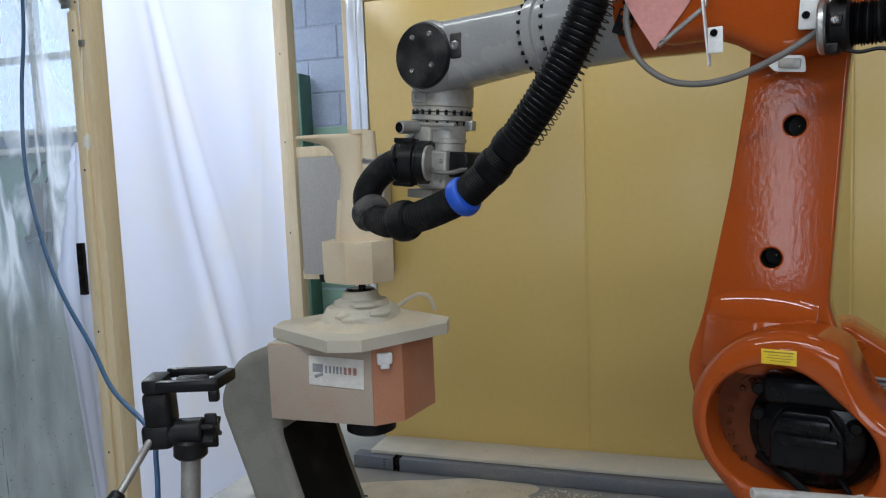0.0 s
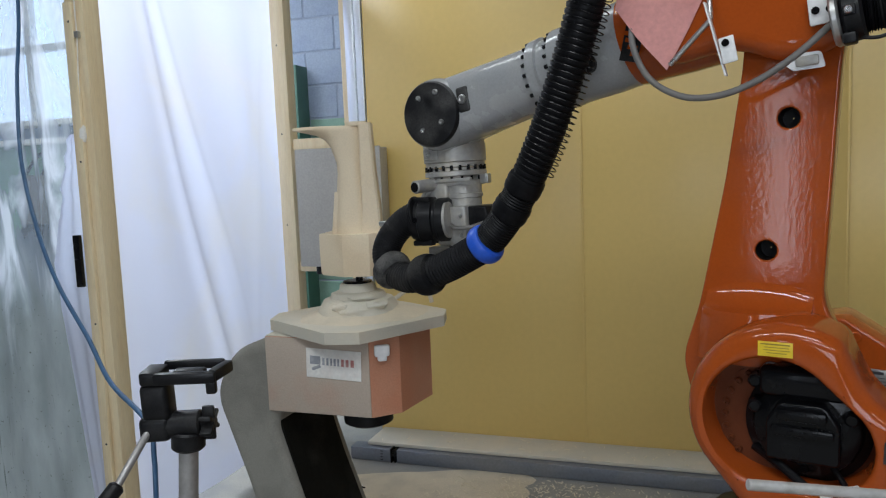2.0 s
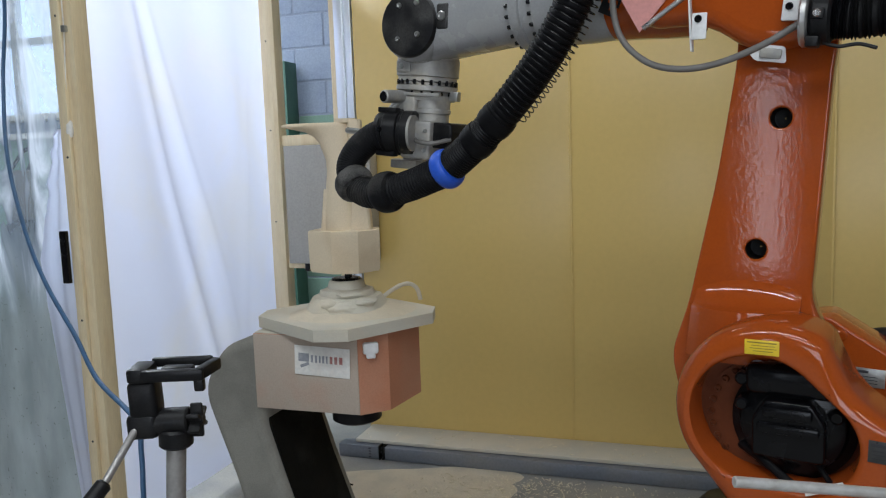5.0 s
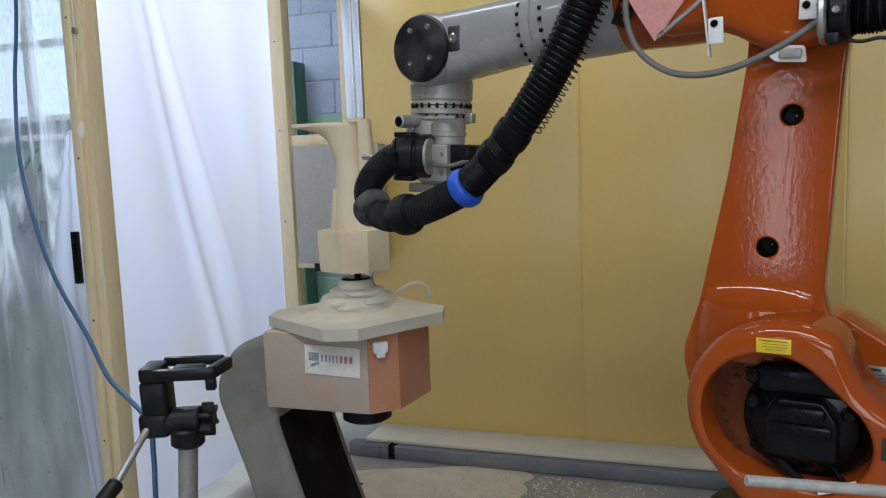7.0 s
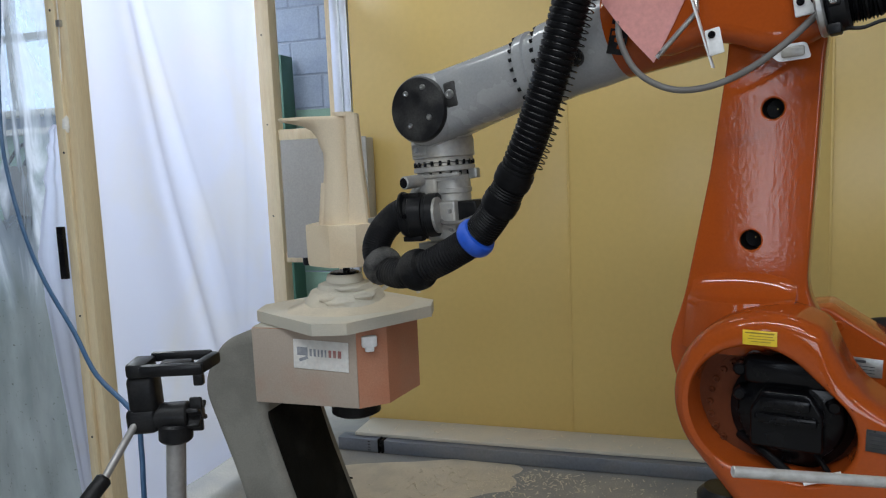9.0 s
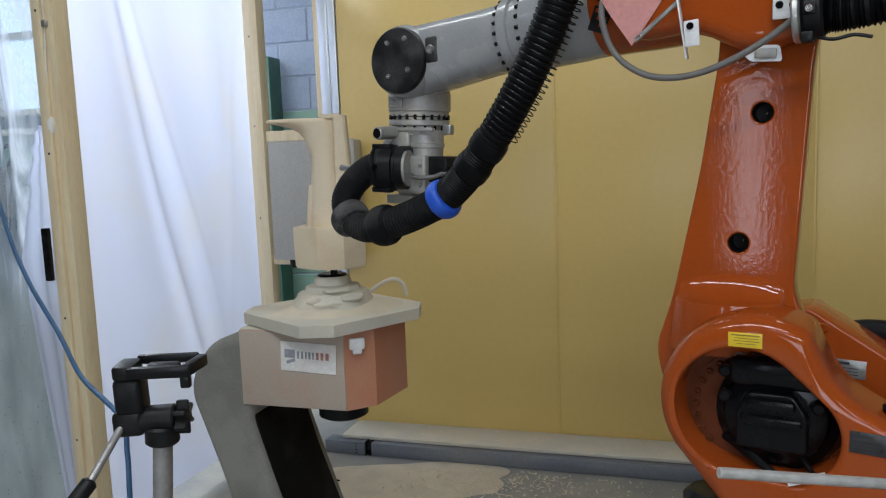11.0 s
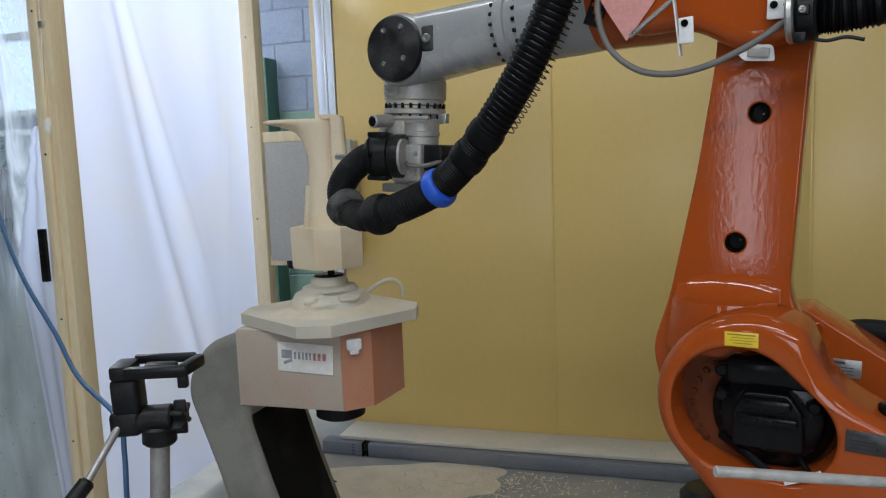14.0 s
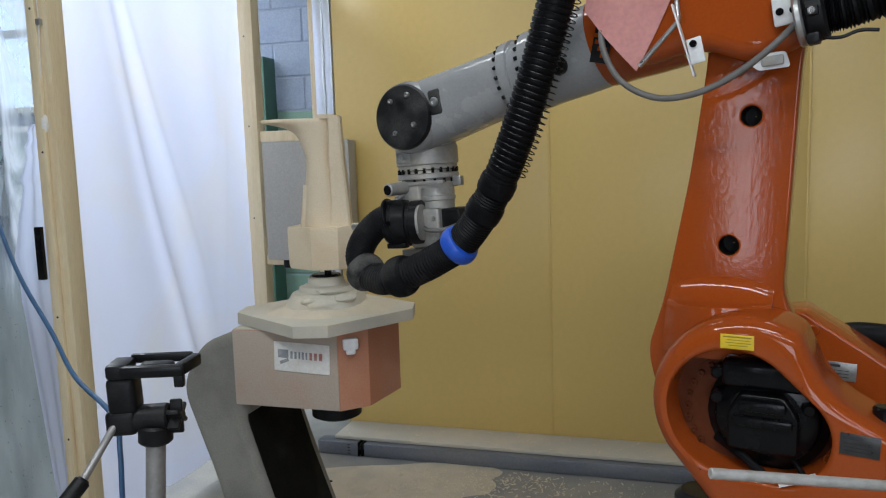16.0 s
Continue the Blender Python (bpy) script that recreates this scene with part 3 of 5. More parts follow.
def build_cloth():
    # the white cloth between the posts
    nu, nv = 90, 60
    loops = []
    for j in range(nv + 1):
        v = j / nv
        z = 2.3 - 2.22 * v
        row = []
        for i in range(nu + 1):
            u = i / nu
            a = 1.0 - 0.55 * v
            d = 0.015 * a * math.sin(9.5 * u + 5.0 * v * u + 0.6) + 0.007 * math.sin(21 * u - 6.5 * v + 1.0) * (1 - 0.4 * v)
            ridge = u - (0.10 + 0.46 * v)
            d += 0.015 * math.exp(-(ridge / 0.028) ** 2) * min(1, 0.35 + v) - 0.012 * math.exp(-((ridge - 0.07) / 0.04) ** 2)
            ridge = u - (0.16 + 0.62 * v)
            d += 0.016 * math.exp(-(ridge / 0.02) ** 2) * max(0, 1 - 1.2 * v)
            ridge = u - (0.93 - 0.30 * v)
            d += 0.012 * math.exp(-(ridge / 0.04) ** 2) * (1 - 0.6 * v)
            d += 0.008 * noise.noise((4 * u, 3 * v, 1.7)) + 0.05 * math.sin(math.pi * u) * v
            row.append((-0.752 - 0.048 * u + d * (1 - 0.7 * u ** 6), -1.19 + 1.185 * u, z))
        loops.append(row)
    c = part("curtain", loft(loops, cap=False, closed=False), CURTAIN, angle=180)
    c.matrix_world = WALL
    tagged(c, "white cotton sheet hung as a curtain between two pine posts", "curtain")
    # narrow tail of cloth on the outer side of the near post
    loops = []
    for j in range(81):
        v = j / 80
        z = 1.45 - 1.40 * v
        rag = max(0, 1 - 2.2 * v)
        w = 0.008 + 0.135 * min(1, v * 3.0) ** 0.75 * (1 - 0.80 * max(0, v - 0.28) / 0.72) + rag * (0.030 * noise.noise((v * 15, 0, 5)) + 0.016 * noise.noise((v * 45, 3, 5)))
        loops.append([(-0.802 - w * i / 12 + 0.01 * v, -1.262 + 0.006 * math.sin(i * 1.1 + 3 * v) - 0.012 * (i / 12), z) for i in range(13)])
    c = part("cloth_tail", loft(loops, cap=False, closed=False), CURTAIN, angle=180)
    c.matrix_world = WALL
    tagged(c, "loose white edge of cloth beside the pine post", "cloth")
    loops = []
    for j in range(61):
        v = j / 60
        loops.append([(-0.81 - 1.5 * i / 60, -1.238 + 0.008 * math.sin(i * 0.8) + 0.006 * math.sin(i * 0.33 + 4 * v) + 0.006 * noise.noise((i * 0.2, v * 6, 3.1)), 0.004 + 2.296 * v)
                      for i in range(61)])
    c = part("plastic_film", loft(loops, cap=False, closed=False), FILM, angle=180)
    c.matrix_world = WALL
    tagged(c, "clear plastic film, wiped pale above and grey with dust below", "plastic sheet")
    # what stands in the hall behind the film
    bag = thing("wall_bag", WALL @ pose(-3.22, 0.80, 0), "dark cloth bag hung against the green hall wall", "bag")
    part("bag", lathe([(0.05, 0.56), (0.12, 0.60), (0.14, 0.74), (0.12, 0.95), (0.07, 1.02)], None, 18), RUBBER, bag)
    part("flap", box(0.22, 0.10, 0.34, pose(0, 0.02, 1.18), 0.02), GREY_CABLE, bag, "grey upper part of the bag")
    part("strap", tube(smooth_line([(-0.08, 0, 1.32), (-0.05, 0.12, 1.48), (0.05, 0.12, 1.48), (0.08, 0, 1.32)]), 0.012, 8), RUBBER, bag)


def build_cabinet():
    c = thing("electrical_cabinet", WALL, "grey sheet-metal electrical cabinet on the pine rails", "cabinet")
    part("body", span(-0.655, -0.243, -0.105, -0.022, 0.868, 1.397, 0.005), CABINET, c)
    part("door", span(-0.662, -0.236, -0.122, -0.107, 0.862, 1.402, 0.006), CABINET, c)
    part("lock", lathe([(0.011, 0), (0.011, 0.006), (0.008, 0.008)], pose(-0.27, -0.122, 1.13, 90, 0, 0), 16), DARK_METAL, c)
    for s in (-0.59, -0.52):
        part("cable_gland", rod((s, -0.06, 0.872), (s, -0.06, 0.82), 0.022, 14, 0.004), BLACK, c, "black cable gland")


def build_ledge():
    g = thing("cable_channel", WALL, "galvanised steel channel along the foot of the yellow wall", "channel")
    part("channel", span(-0.177, 2.55, -0.235, -0.16, 0.003, 0.060, 0.002), ZINC, g)
    part("channel", span(-0.40, -0.207, -0.232, -0.16, 0.003, 0.060, 0.002), ZINC, g)
    for k in range(4):
        part("slot", span(-0.255, -0.243, -0.2335, -0.231, 0.010 + 0.013 * k, 0.014 + 0.013 * k, 0), INK, g)
    bm = span(-0.205, -0.198, -0.24, -0.16, 0.003, 0.066, 0.001)
    span(-0.191, -0.181, -0.236, -0.16, 0.003, 0.062, 0.001, bm)
    for k in range(3):
        box(0.005, 0.03, 0.03, pose(-0.194, -0.215, 0.014 + 0.016 * k, 0, 40, 0), 0.001, bm=bm)
    part("joint_bracket", bm, DARK_METAL, g)
    l = thing("dust_ledge", WALL, "wooden ledge thick with pale milling dust", "ledge", kind="structure")
    part("board", span(-0.33, 2.6, -0.20, -0.002, 0.062, 0.078, 0.003), PLATE_DUST, l)
    shav = bmesh.new()
    for k in range(40):
        s = random.uniform(-0.3, 1.1)
        box(random.uniform(0.006, 0.028), 0.003, 0.002, pose(s, random.uniform(-0.19, -0.02), 0.080, random.uniform(-25, 25), random.uniform(-25, 25), random.uniform(0, 180)), 0, bm=shav)
    part("shavings", shav, SHAVING, l, "thin pale shavings")["kind"] = "stuff"


def build_floor_dust():
    bm = bmesh.new()
    n = 60
    grid = [[None] * (n + 1) for _ in range(n + 1)]
    for j in range(n + 1):
        for i in range(n + 1):
            x, y = -0.75 + 1.9 * i / n, 2.35 + 0.80 * j / n
            f = max(0, 1 - ((x + 0.12) / 0.50) ** 2 - ((y - 3.02) / 0.36) ** 2 + 0.9 * noise.noise((x * 5, y * 5, 3)) + 0.2 * noise.noise((x * 14, y * 14, 8)))
            h = 0.006 * f ** 0.7 + 0.004 * f * noise.noise((x * 9, y * 9, 0))
            grid[j][i] = bm.verts.new((x, y, h - 0.002))
    for j in range(n):
        for i in range(n):
            bm.faces.new((grid[j][i], grid[j][i + 1], grid[j + 1][i + 1], grid[j + 1][i]))
    d = part("floor_dust", bm, DUST, angle=180)
    d.matrix_world = pose(0, 0, 0)
    tagged(d, "drift of pale milling dust on the floor", "dust", kind="stuff")
    bm = bmesh.new()
    for k in range(2600):
        x, y = random.uniform(-0.55, 1.0), random.uniform(2.50, 3.13)
        if y > 3.12 - 0.344 * x or random.random() < 1.3 * abs(y - 2.95) + 0.45 * abs(x - 0.15):
            continue
        r, a = random.uniform(0.001, 0.0035), random.uniform(0, 6)
        bm.faces.new([bm.verts.new((x + r * math.cos(a + q), y + 1.3 * r * math.sin(a + q), 0.0045 + (0.002 if q == 2 else 0))) for q in (0, 1, 2, 3.4, 5)])
    tagged(part("dust_crumbs", bm, DUST, smooth=False), "pale crumbs of milling dust strewn on the floor", "dust", kind="stuff")
    bm = bmesh.new()
    for k in range(420):
        x, y = random.gauss(0.32, 0.26), random.gauss(2.93, 0.10)
        if y > 3.14 - 0.344 * x - 0.02:
            continue
        L = random.uniform(0.006, 0.022)
        box(L, 0.003, 0.0015, pose(x, y, 0.006 + random.uniform(0, 0.006), random.uniform(-35, 35), random.uniform(-30, 30), random.uniform(0, 180)), 0, bm=bm)
    tagged(part("wood_shavings", bm, SHAVING, smooth=False), "loose pale curled shavings on the dusty floor", "shavings", kind="stuff")
    st = part("thin_wire", tube(smooth_line([(-0.40, 2.93, 0.008), (-0.39, 2.97, 0.03), (-0.41, 3.02, 0.008), (-0.36, 3.0, 0.005)]), 0.004, 6), DARK_METAL)
    tagged(st, "short dark wire lying in the dust", "wire")


# ---- rotary table with the carved boot ----
TABLE = (-0.241, 2.085)


def build_table():
    t = thing("rotary_table", Matrix(), "dust-covered rotary table on a leaning cast column", "rotary table")
    # bent column, flush with the front of the gear case
    d, back = Vector((0.945, -0.327, 0)), Vector((0.327, 0.945, 0))
    start = Vector((-0.49, 2.01, 0)) + 0.003 * back
    outline = rounded([(0.06, 0.862), (-0.10, 0.832), (-0.180, 0.700), (-0.081, 0.428), (0.03, 0.0), (0.225, 0.0), (0.070, 0.446), (0.012, 0.630), (0.06, 0.69)], 0.06, 6)
    dense = []
    for p, q in zip(outline, outline[1:] + outline[:1]):
        cuts = max(1, int(math.hypot(q[0] - p[0], q[1] - p[1]) / 0.012))
        dense += [(p[0] + (q[0] - p[0]) * k / cuts, p[1] + (q[1] - p[1]) * k / cuts) for k in range(cuts)]
    bm = pillow(dense, 0.0, 0.31, 0.026)
    m = Matrix((( d.x, back.x, 0, start.x), (d.y, back.y, 0, start.y), (0, 0, 1, 0), (0, 0, 0, 1)))
    bm.transform(m)
    part("column", bm, COLUMN, t, "grey dust-coated casting", angle=70)
    # near-black sheet on the column's side: shade under the gear case put into colour
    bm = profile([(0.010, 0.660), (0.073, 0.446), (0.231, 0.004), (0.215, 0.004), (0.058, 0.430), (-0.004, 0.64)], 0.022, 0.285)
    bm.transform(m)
    part("column_hollow", bm, SIDE_SHADE, t, "dark dusty sheet on the side of the column, painted as shade", smooth=False)
    # gear case
    plan = [(-0.488, 2.01), (-0.2, 1.91), (-0.125, 1.945), (-0.047, 2.095), (-0.10, 2.28), (-0.40, 2.33)]
    bm = loft([[(x, y, z) for x, y in plan] for z in (0.662, 0.866)])
    bevel(bm, 0.004, 2, 20)
    part("gear_case", bm, SALMON, t, "salmon-orange casting under a film of dust", smooth=False)
    top = [(-0.241 + (x + 0.241) * 0.985, 2.1 + (y - 2.1) * 0.985) for x, y in plan]
    part("dust_layer", loft([[(x, y, z) for x, y in top] for z in (0.8662, 0.8695)]), PLATE_DUST, t, "dust on the gear case", smooth=False)
    d1 = Vector((0.288, -0.10, 0)).normalized()
    bm = box(0.303, 0.005, 0.203, pose(-0.345, 1.9595, 0.764, 0, 0, math.degrees(math.atan2(d1.y, d1.x))), 0.002)
    part("front_cover", bm, PINK_DUST, t, "pinkish-grey dusty front cover")
    part("motor", lathe([(0.055, 0.605), (0.068, 0.612), (0.068, 0.64), (0.082, 0.645), (0.082, 0.664)], pose(-0.225, 2.05, 0), 24), BLACK, t, "black motor flange")
    # plate with cut corners
    h, c = 0.20, 0.062
    oct_ = [(h, -h + c), (h, h - c), (h - c, h), (-h + c, h), (-h, h - c), (-h, -h + c), (-h + c, -h), (h - c, -h)]
    bm = loft([[(x, y, z) for x, y in oct_] for z in (0.872, 0.902)])
    bevel(bm, 0.003, 1, 20)
    bm.transform(pose(*TABLE, 0, 0, 0, 40.5))
    part("table_plate", bm, PLATE_DUST, t, "cut-cornered plate under grey dust", smooth=False)
    # hub and its steps
    hub = lathe([(0.118, 0.900), (0.110, 0.922), (0.098, 0.938), (0.092, 0.948), (0.075, 0.952), (0.070, 0.966), (0.052, 0.970), (0.049, 0.986), (0.044, 0.992)], pose(*TABLE, 0), 72)
    for v in hub.verts:
        k = noise.noise(v.co * 45) * 0.006 + noise.noise(v.co * 14) * 0.008
        v.co += Vector((v.co.x - TABLE[0], v.co.y - TABLE[1], 0)).normalized() * k * (1 if v.co.z < 0.968 else 0.2)
    part("hub", hub, PLATE_DUST, t)
    part("face_ring", lathe([(0.04, 0.990), (0.04, 0.996), (0.034, 0.998)], pose(*TABLE, 0), 36), DARK_METAL, t, "dark steel ring")
    part("pin", lathe([(0.010, 0.994), (0.010, 1.02)], pose(TABLE[0] + 0.006, TABLE[1], 0), 16), DARK_METAL, t, "dark steel pin")
    for x, y, z, sx, sy, sz in ((0.005, -0.088, 0.924, 0.045, 0.022, 0.020), (-0.035, -0.080, 0.935, 0.026, 0.020, 0.016), (0.055, -0.070, 0.940, 0.034, 0.024, 0.014), (0.020, -0.062, 0.958, 0.040, 0.020, 0.010)):
        bm = bmesh.new()
        bmesh.ops.create_icosphere(bm, subdivisions=4, radius=1)
        for v in bm.verts:
            v.co *= 1 + 0.22 * noise.noise(v.co * 1.7 + Vector((x * 90, y * 50, 0))) + 0.10 * noise.noise(v.co * 6)
        bmesh.ops.scale(bm, vec=(sx, sy, sz), verts=bm.verts)
        bm.transform(pose(TABLE[0] + x, TABLE[1] + y, z, 0, 0, 12))
        part("dust_crust", bm, PLATE_DUST, t, "caked milling dust", angle=60)
    # heap of milling dust on the plate
    n, bm = 48, bmesh.new()
    ring = []
    for j in range(17):
        f = j / 16
        row = []
        for i in range(n):
            a = 2 * math.pi * i / n
            r = f * (0.172 + 0.014 * math.sin(2 * a + 1) + 0.012 * noise.noise((3 * math.cos(a), 3 * math.sin(a), 2)))
            x, y = r * math.cos(a), r * math.sin(a)
            z = 0.9035 + 0.040 * (1 - f ** 1.2) + 0.010 * noise.noise((x * 22, y * 22, 4)) * (1 - f) - 0.004 * f
            row.append((TABLE[0] + 0.015 + x, TABLE[1] + y, z))
        ring.append(row)
    heap = part("dust_heap", loft(ring[1:], cap=False), DUST, None, angle=180)
    tagged(heap, "heap of pale milling dust on the table plate", "dust", kind="stuff")
    # sensor cap and label on the case
    e = Vector((-0.125, 1.925, 0)) - Vector((-0.2, 1.91, 0))
    m = pose(-0.168, 1.911, 0.838, 0, 0, math.degrees(math.atan2(e.y, e.x)))
    bm = box(0.040, 0.016, 0.030, m, 0.005)
    box(0.024, 0.014, 0.018, m @ pose(0, 0, -0.018), 0.004, bm=bm)
    part("latch", bm, WHITE_METAL, t, "white plastic latch")
    lab = thing("paper_label", pose(-0.297, 1.9390, 0.800, 0, 0, -19.15), "worn white paper label with a company mark on the gear case", "label")
    part("paper", box(0.158, 0.0012, 0.078, pose(0, -0.002, 0, 0, 2.2, 0), 0.0004), PAPER, lab)
    bm = box(0.030, 0.0008, 0.022, pose(-0.052, -0.0031, 0.010, 0, 2.2, 0), 0.0)
    box(0.026, 0.0008, 0.008, pose(-0.050, -0.0031, -0.010, 0, -20, 0), 0, bm=bm)
    part("mark", bm, GREY_INK, lab, "faded grey mark")
    # the company name stands as plain bars: a dark part and a faded red one
    for x, w, material in ((-0.028, 0.0085, GREY_INK), (-0.0165, 0.0085, GREY_INK), (-0.0055, 0.0065, GREY_INK), (0.0045, 0.0085, GREY_INK), (0.0145, 0.0065, GREY_INK),
                           (0.0270, 0.0100, RED_INK), (0.0400, 0.0110, RED_INK), (0.0545, 0.0125, RED_INK)):
        part("letter_bar", box(w * 0.72, 0.0008, 0.019, pose(x, -0.0031, 0.006 - 0.038 * x, 0, 2.2, 0), 0), material, lab)
    tagged(part("table_cable", tube(smooth_line([(-0.16, 2.10, 0.925), (-0.11, 2.13, 0.955), (-0.075, 2.14, 0.965), (-0.05, 2.15, 0.95), (-0.04, 2.16, 0.915)]), 0.006, 10), PLATE_DUST), "grey dusty cable looped over the table plate", "cable")


def section(cx, cy, rx, ry, z, n=40, power=2.4, skew=0.0):
    out = []
    for i in range(n):
        a = 2 * math.pi * i / n
        c, s = math.cos(a), math.sin(a)
        x = math.copysign(abs(c) ** (2 / power), c) * rx
        y = math.copysign(abs(s) ** (2 / power), s) * ry
        if x < 0:
            y *= 1 - skew * (abs(x) / rx) ** 2
        out.append((cx + x, cy + y, z))
    return out


def build_boot():
    b = thing("foam_boot", Matrix(), "carved cream foam boot standing sole up on its block", "boot")
    y = TABLE[1]
    # left and right edge of the leg and the foot, by height
    rows = [(1.128, -0.293, -0.196, 0.046), (1.16, -0.291, -0.198, 0.045), (1.20, -0.287, -0.202, 0.043), (1.25, -0.283, -0.206, 0.041), (1.29, -0.279, -0.210, 0.037),
            (1.32, -0.280, -0.211, 0.035), (1.345, -0.289, -0.210, 0.035), (1.365, -0.295, -0.209, 0.036), (1.382, -0.309, -0.208, 0.037), (1.395, -0.332, -0.207, 0.039),
            (1.403, -0.364, -0.206, 0.041), (1.409, -0.394, -0.205, 0.043), (1.415, -0.396, -0.205, 0.042), (1.418, -0.390, -0.208, 0.040)]
    loops = [section((x0 + x1) / 2, y, (x1 - x0) / 2, ry, z, 44, 2.3, 0.35 if z > 1.37 else 0.0) for z, x0, x1, ry in rows]
    part("boot", loft(loops), FOAM, b, angle=50)
    # uncut stock along the back of the boot
    rows = [(1.128, -0.224, -0.164), (1.2, -0.218, -0.168), (1.3, -0.218, -0.176), (1.38, -0.216, -0.180), (1.424, -0.216, -0.182)]
    loops = []
    for z, x0, x1 in rows:
        w = 0.040
        loops.append([(x0, y - w * 0.7, z), (x0 + 0.006, y - w, z), (x1 - 0.006, y - w, z), (x1, y - w + 0.006, z), (x1, y + w, z), (x0, y + w, z)])
    bm = loft(loops)
    part("stock", bm, FOAM, b, "uncut flat foam stock", angle=20)
    part("sole_step", bevel(loft([section(-0.222, y, 0.028, 0.036, z, 24, 3.0) for z in (1.417, 1.428)]), 0.003), FOAM, b)
    # fin of foam on the front of the leg
    loops = [[(-0.302 + 0.0016 * k, y - 0.012, 1.13 + 0.014 * k), (-0.297 + 0.0012 * k, y - 0.022, 1.13 + 0.014 * k), (-0.27, y - 0.03, 1.13 + 0.014 * k), (-0.27, y, 1.13 + 0.014 * k)] for k in range(9)]
    part("fin", loft(loops), FOAM, b, angle=30)
    # faceted block below
    plan = [(-0.338, y - 0.012), (-0.268, y - 0.078), (-0.196, y - 0.084), (-0.143, y - 0.030), (-0.148, y + 0.05), (-0.22, y + 0.085), (-0.318, y + 0.07)]
    bm = loft([[(-0.241 + (px - -0.241) * k, y + (py - y) * k, z) for px, py in plan] for z, k in ((1.017, 0.95), (1.025, 0.985), (1.08, 1.0), (1.124, 1.0), (1.130, 0.985))])
    bevel(bm, 0.004, 2, 25)
    part("block", bm, FOAM, b, "cream foam block with cut facets", angle=25)


# ---- tripod, cables and pipe near the camera ----
def tp(px, py, y=1.2):
    return (-0.426 + (px - 340) * 0.00092 - (py - 815) * 0.00007, y, 0.854 - (py - 815) * 0.00094 - (px - 340) * 0.00003)


def build_tripod():
    t = thing("camera_tripod", Matrix(), "black camera tripod head on a grey tube, its plate empty", "tripod")
    lean = 3.2
    # cradle of the quick plate: rails round an open middle
    a = tp(262, 684)
    cx, _, cz = tp(330, 676)
    m = pose(cx, 1.2, cz, 3, 0, 0)
    bm = box(0.034, 0.052, 0.024, m @ pose(-0.048, 0.0, 0), 0.006)
    box(0.10, 0.014, 0.020, m @ pose(0.008, -0.022, 0.0), 0.005, bm=bm)
    box(0.10, 0.010, 0.016, m @ pose(0.008, 0.032, 0.006), 0.004, bm=bm)
    box(0.016, 0.056, 0.020, m @ pose(0.058, 0.004, 0.002, 0, 0, -14), 0.004, bm=bm)
    box(0.016, 0.014, 0.02, m @ pose(0.048, -0.018, -0.018), 0.003, bm=bm)
    part("cradle", bm, BLACK, t)
    part("plate_lever", box(0.052, 0.022, 0.014, m @ pose(0.012, -0.006, 0.004), 0.006), BLACK, t)
    p = tp(285, 722)
    part("tilt_block", box(0.046, 0.044, 0.062, pose(*p, 0, -2, 0), 0.010, 3), BLACK, t)
    p = tp(285, 768)
    part("pan_body", box(0.05, 0.046, 0.042, pose(*p, 0, -2, 0), 0.010, 3), BLACK, t)
    part("barrel", rod(tp(295, 766), tp(362, 762), 0.022, 24, 0.003), BLACK, t)
    a, b = tp(358, 762), tp(386, 760)
    knob = rod(a, b, 0.009, 16)
    for k in range(3):
        box(0.020, 0.008, 0.056, pose((a[0] + b[0]) / 2 + 0.002, 1.2, a[2], 60 * k, 0, 0), 0.003, bm=knob)
    part("knob", knob, BLACK, t)
    part("collar", rod(tp(337, 775), tp(338, 808), 0.027, 28, 0.004), BLACK, t)
    part("centre_tube", rod(tp(338, 806), (-0.47, 1.2, 0.30), 0.0155, 24), TRIPOD_TUBE, t, "grey aluminium tube")
    part("handle_rod", rod(tp(282, 752), tp(246, 842, 1.12), 0.006, 14), TRIPOD_TUBE, t, "thin grey rod")
    part("grip", rod(tp(250, 836, 1.12), tp(196, 916, 1.05), 0.0125, 18, 0.004), BLACK, t, "dark ribbed grip")
    part("spider", rod((-0.468, 1.2, 0.42), (-0.47, 1.2, 0.34), 0.03, 20, 0.004), BLACK, t)
    for k in range(3):
        a = radians(90 + 120 * k)
        part("leg", rod((-0.47 + 0.03 * math.cos(a), 1.2 + 0.03 * math.sin(a), 0.40), (-0.47 + 0.30 * math.cos(a), 1.2 + 0.30 * math.sin(a), 0.012), 0.012, 14), TRIPOD_TUBE, t)


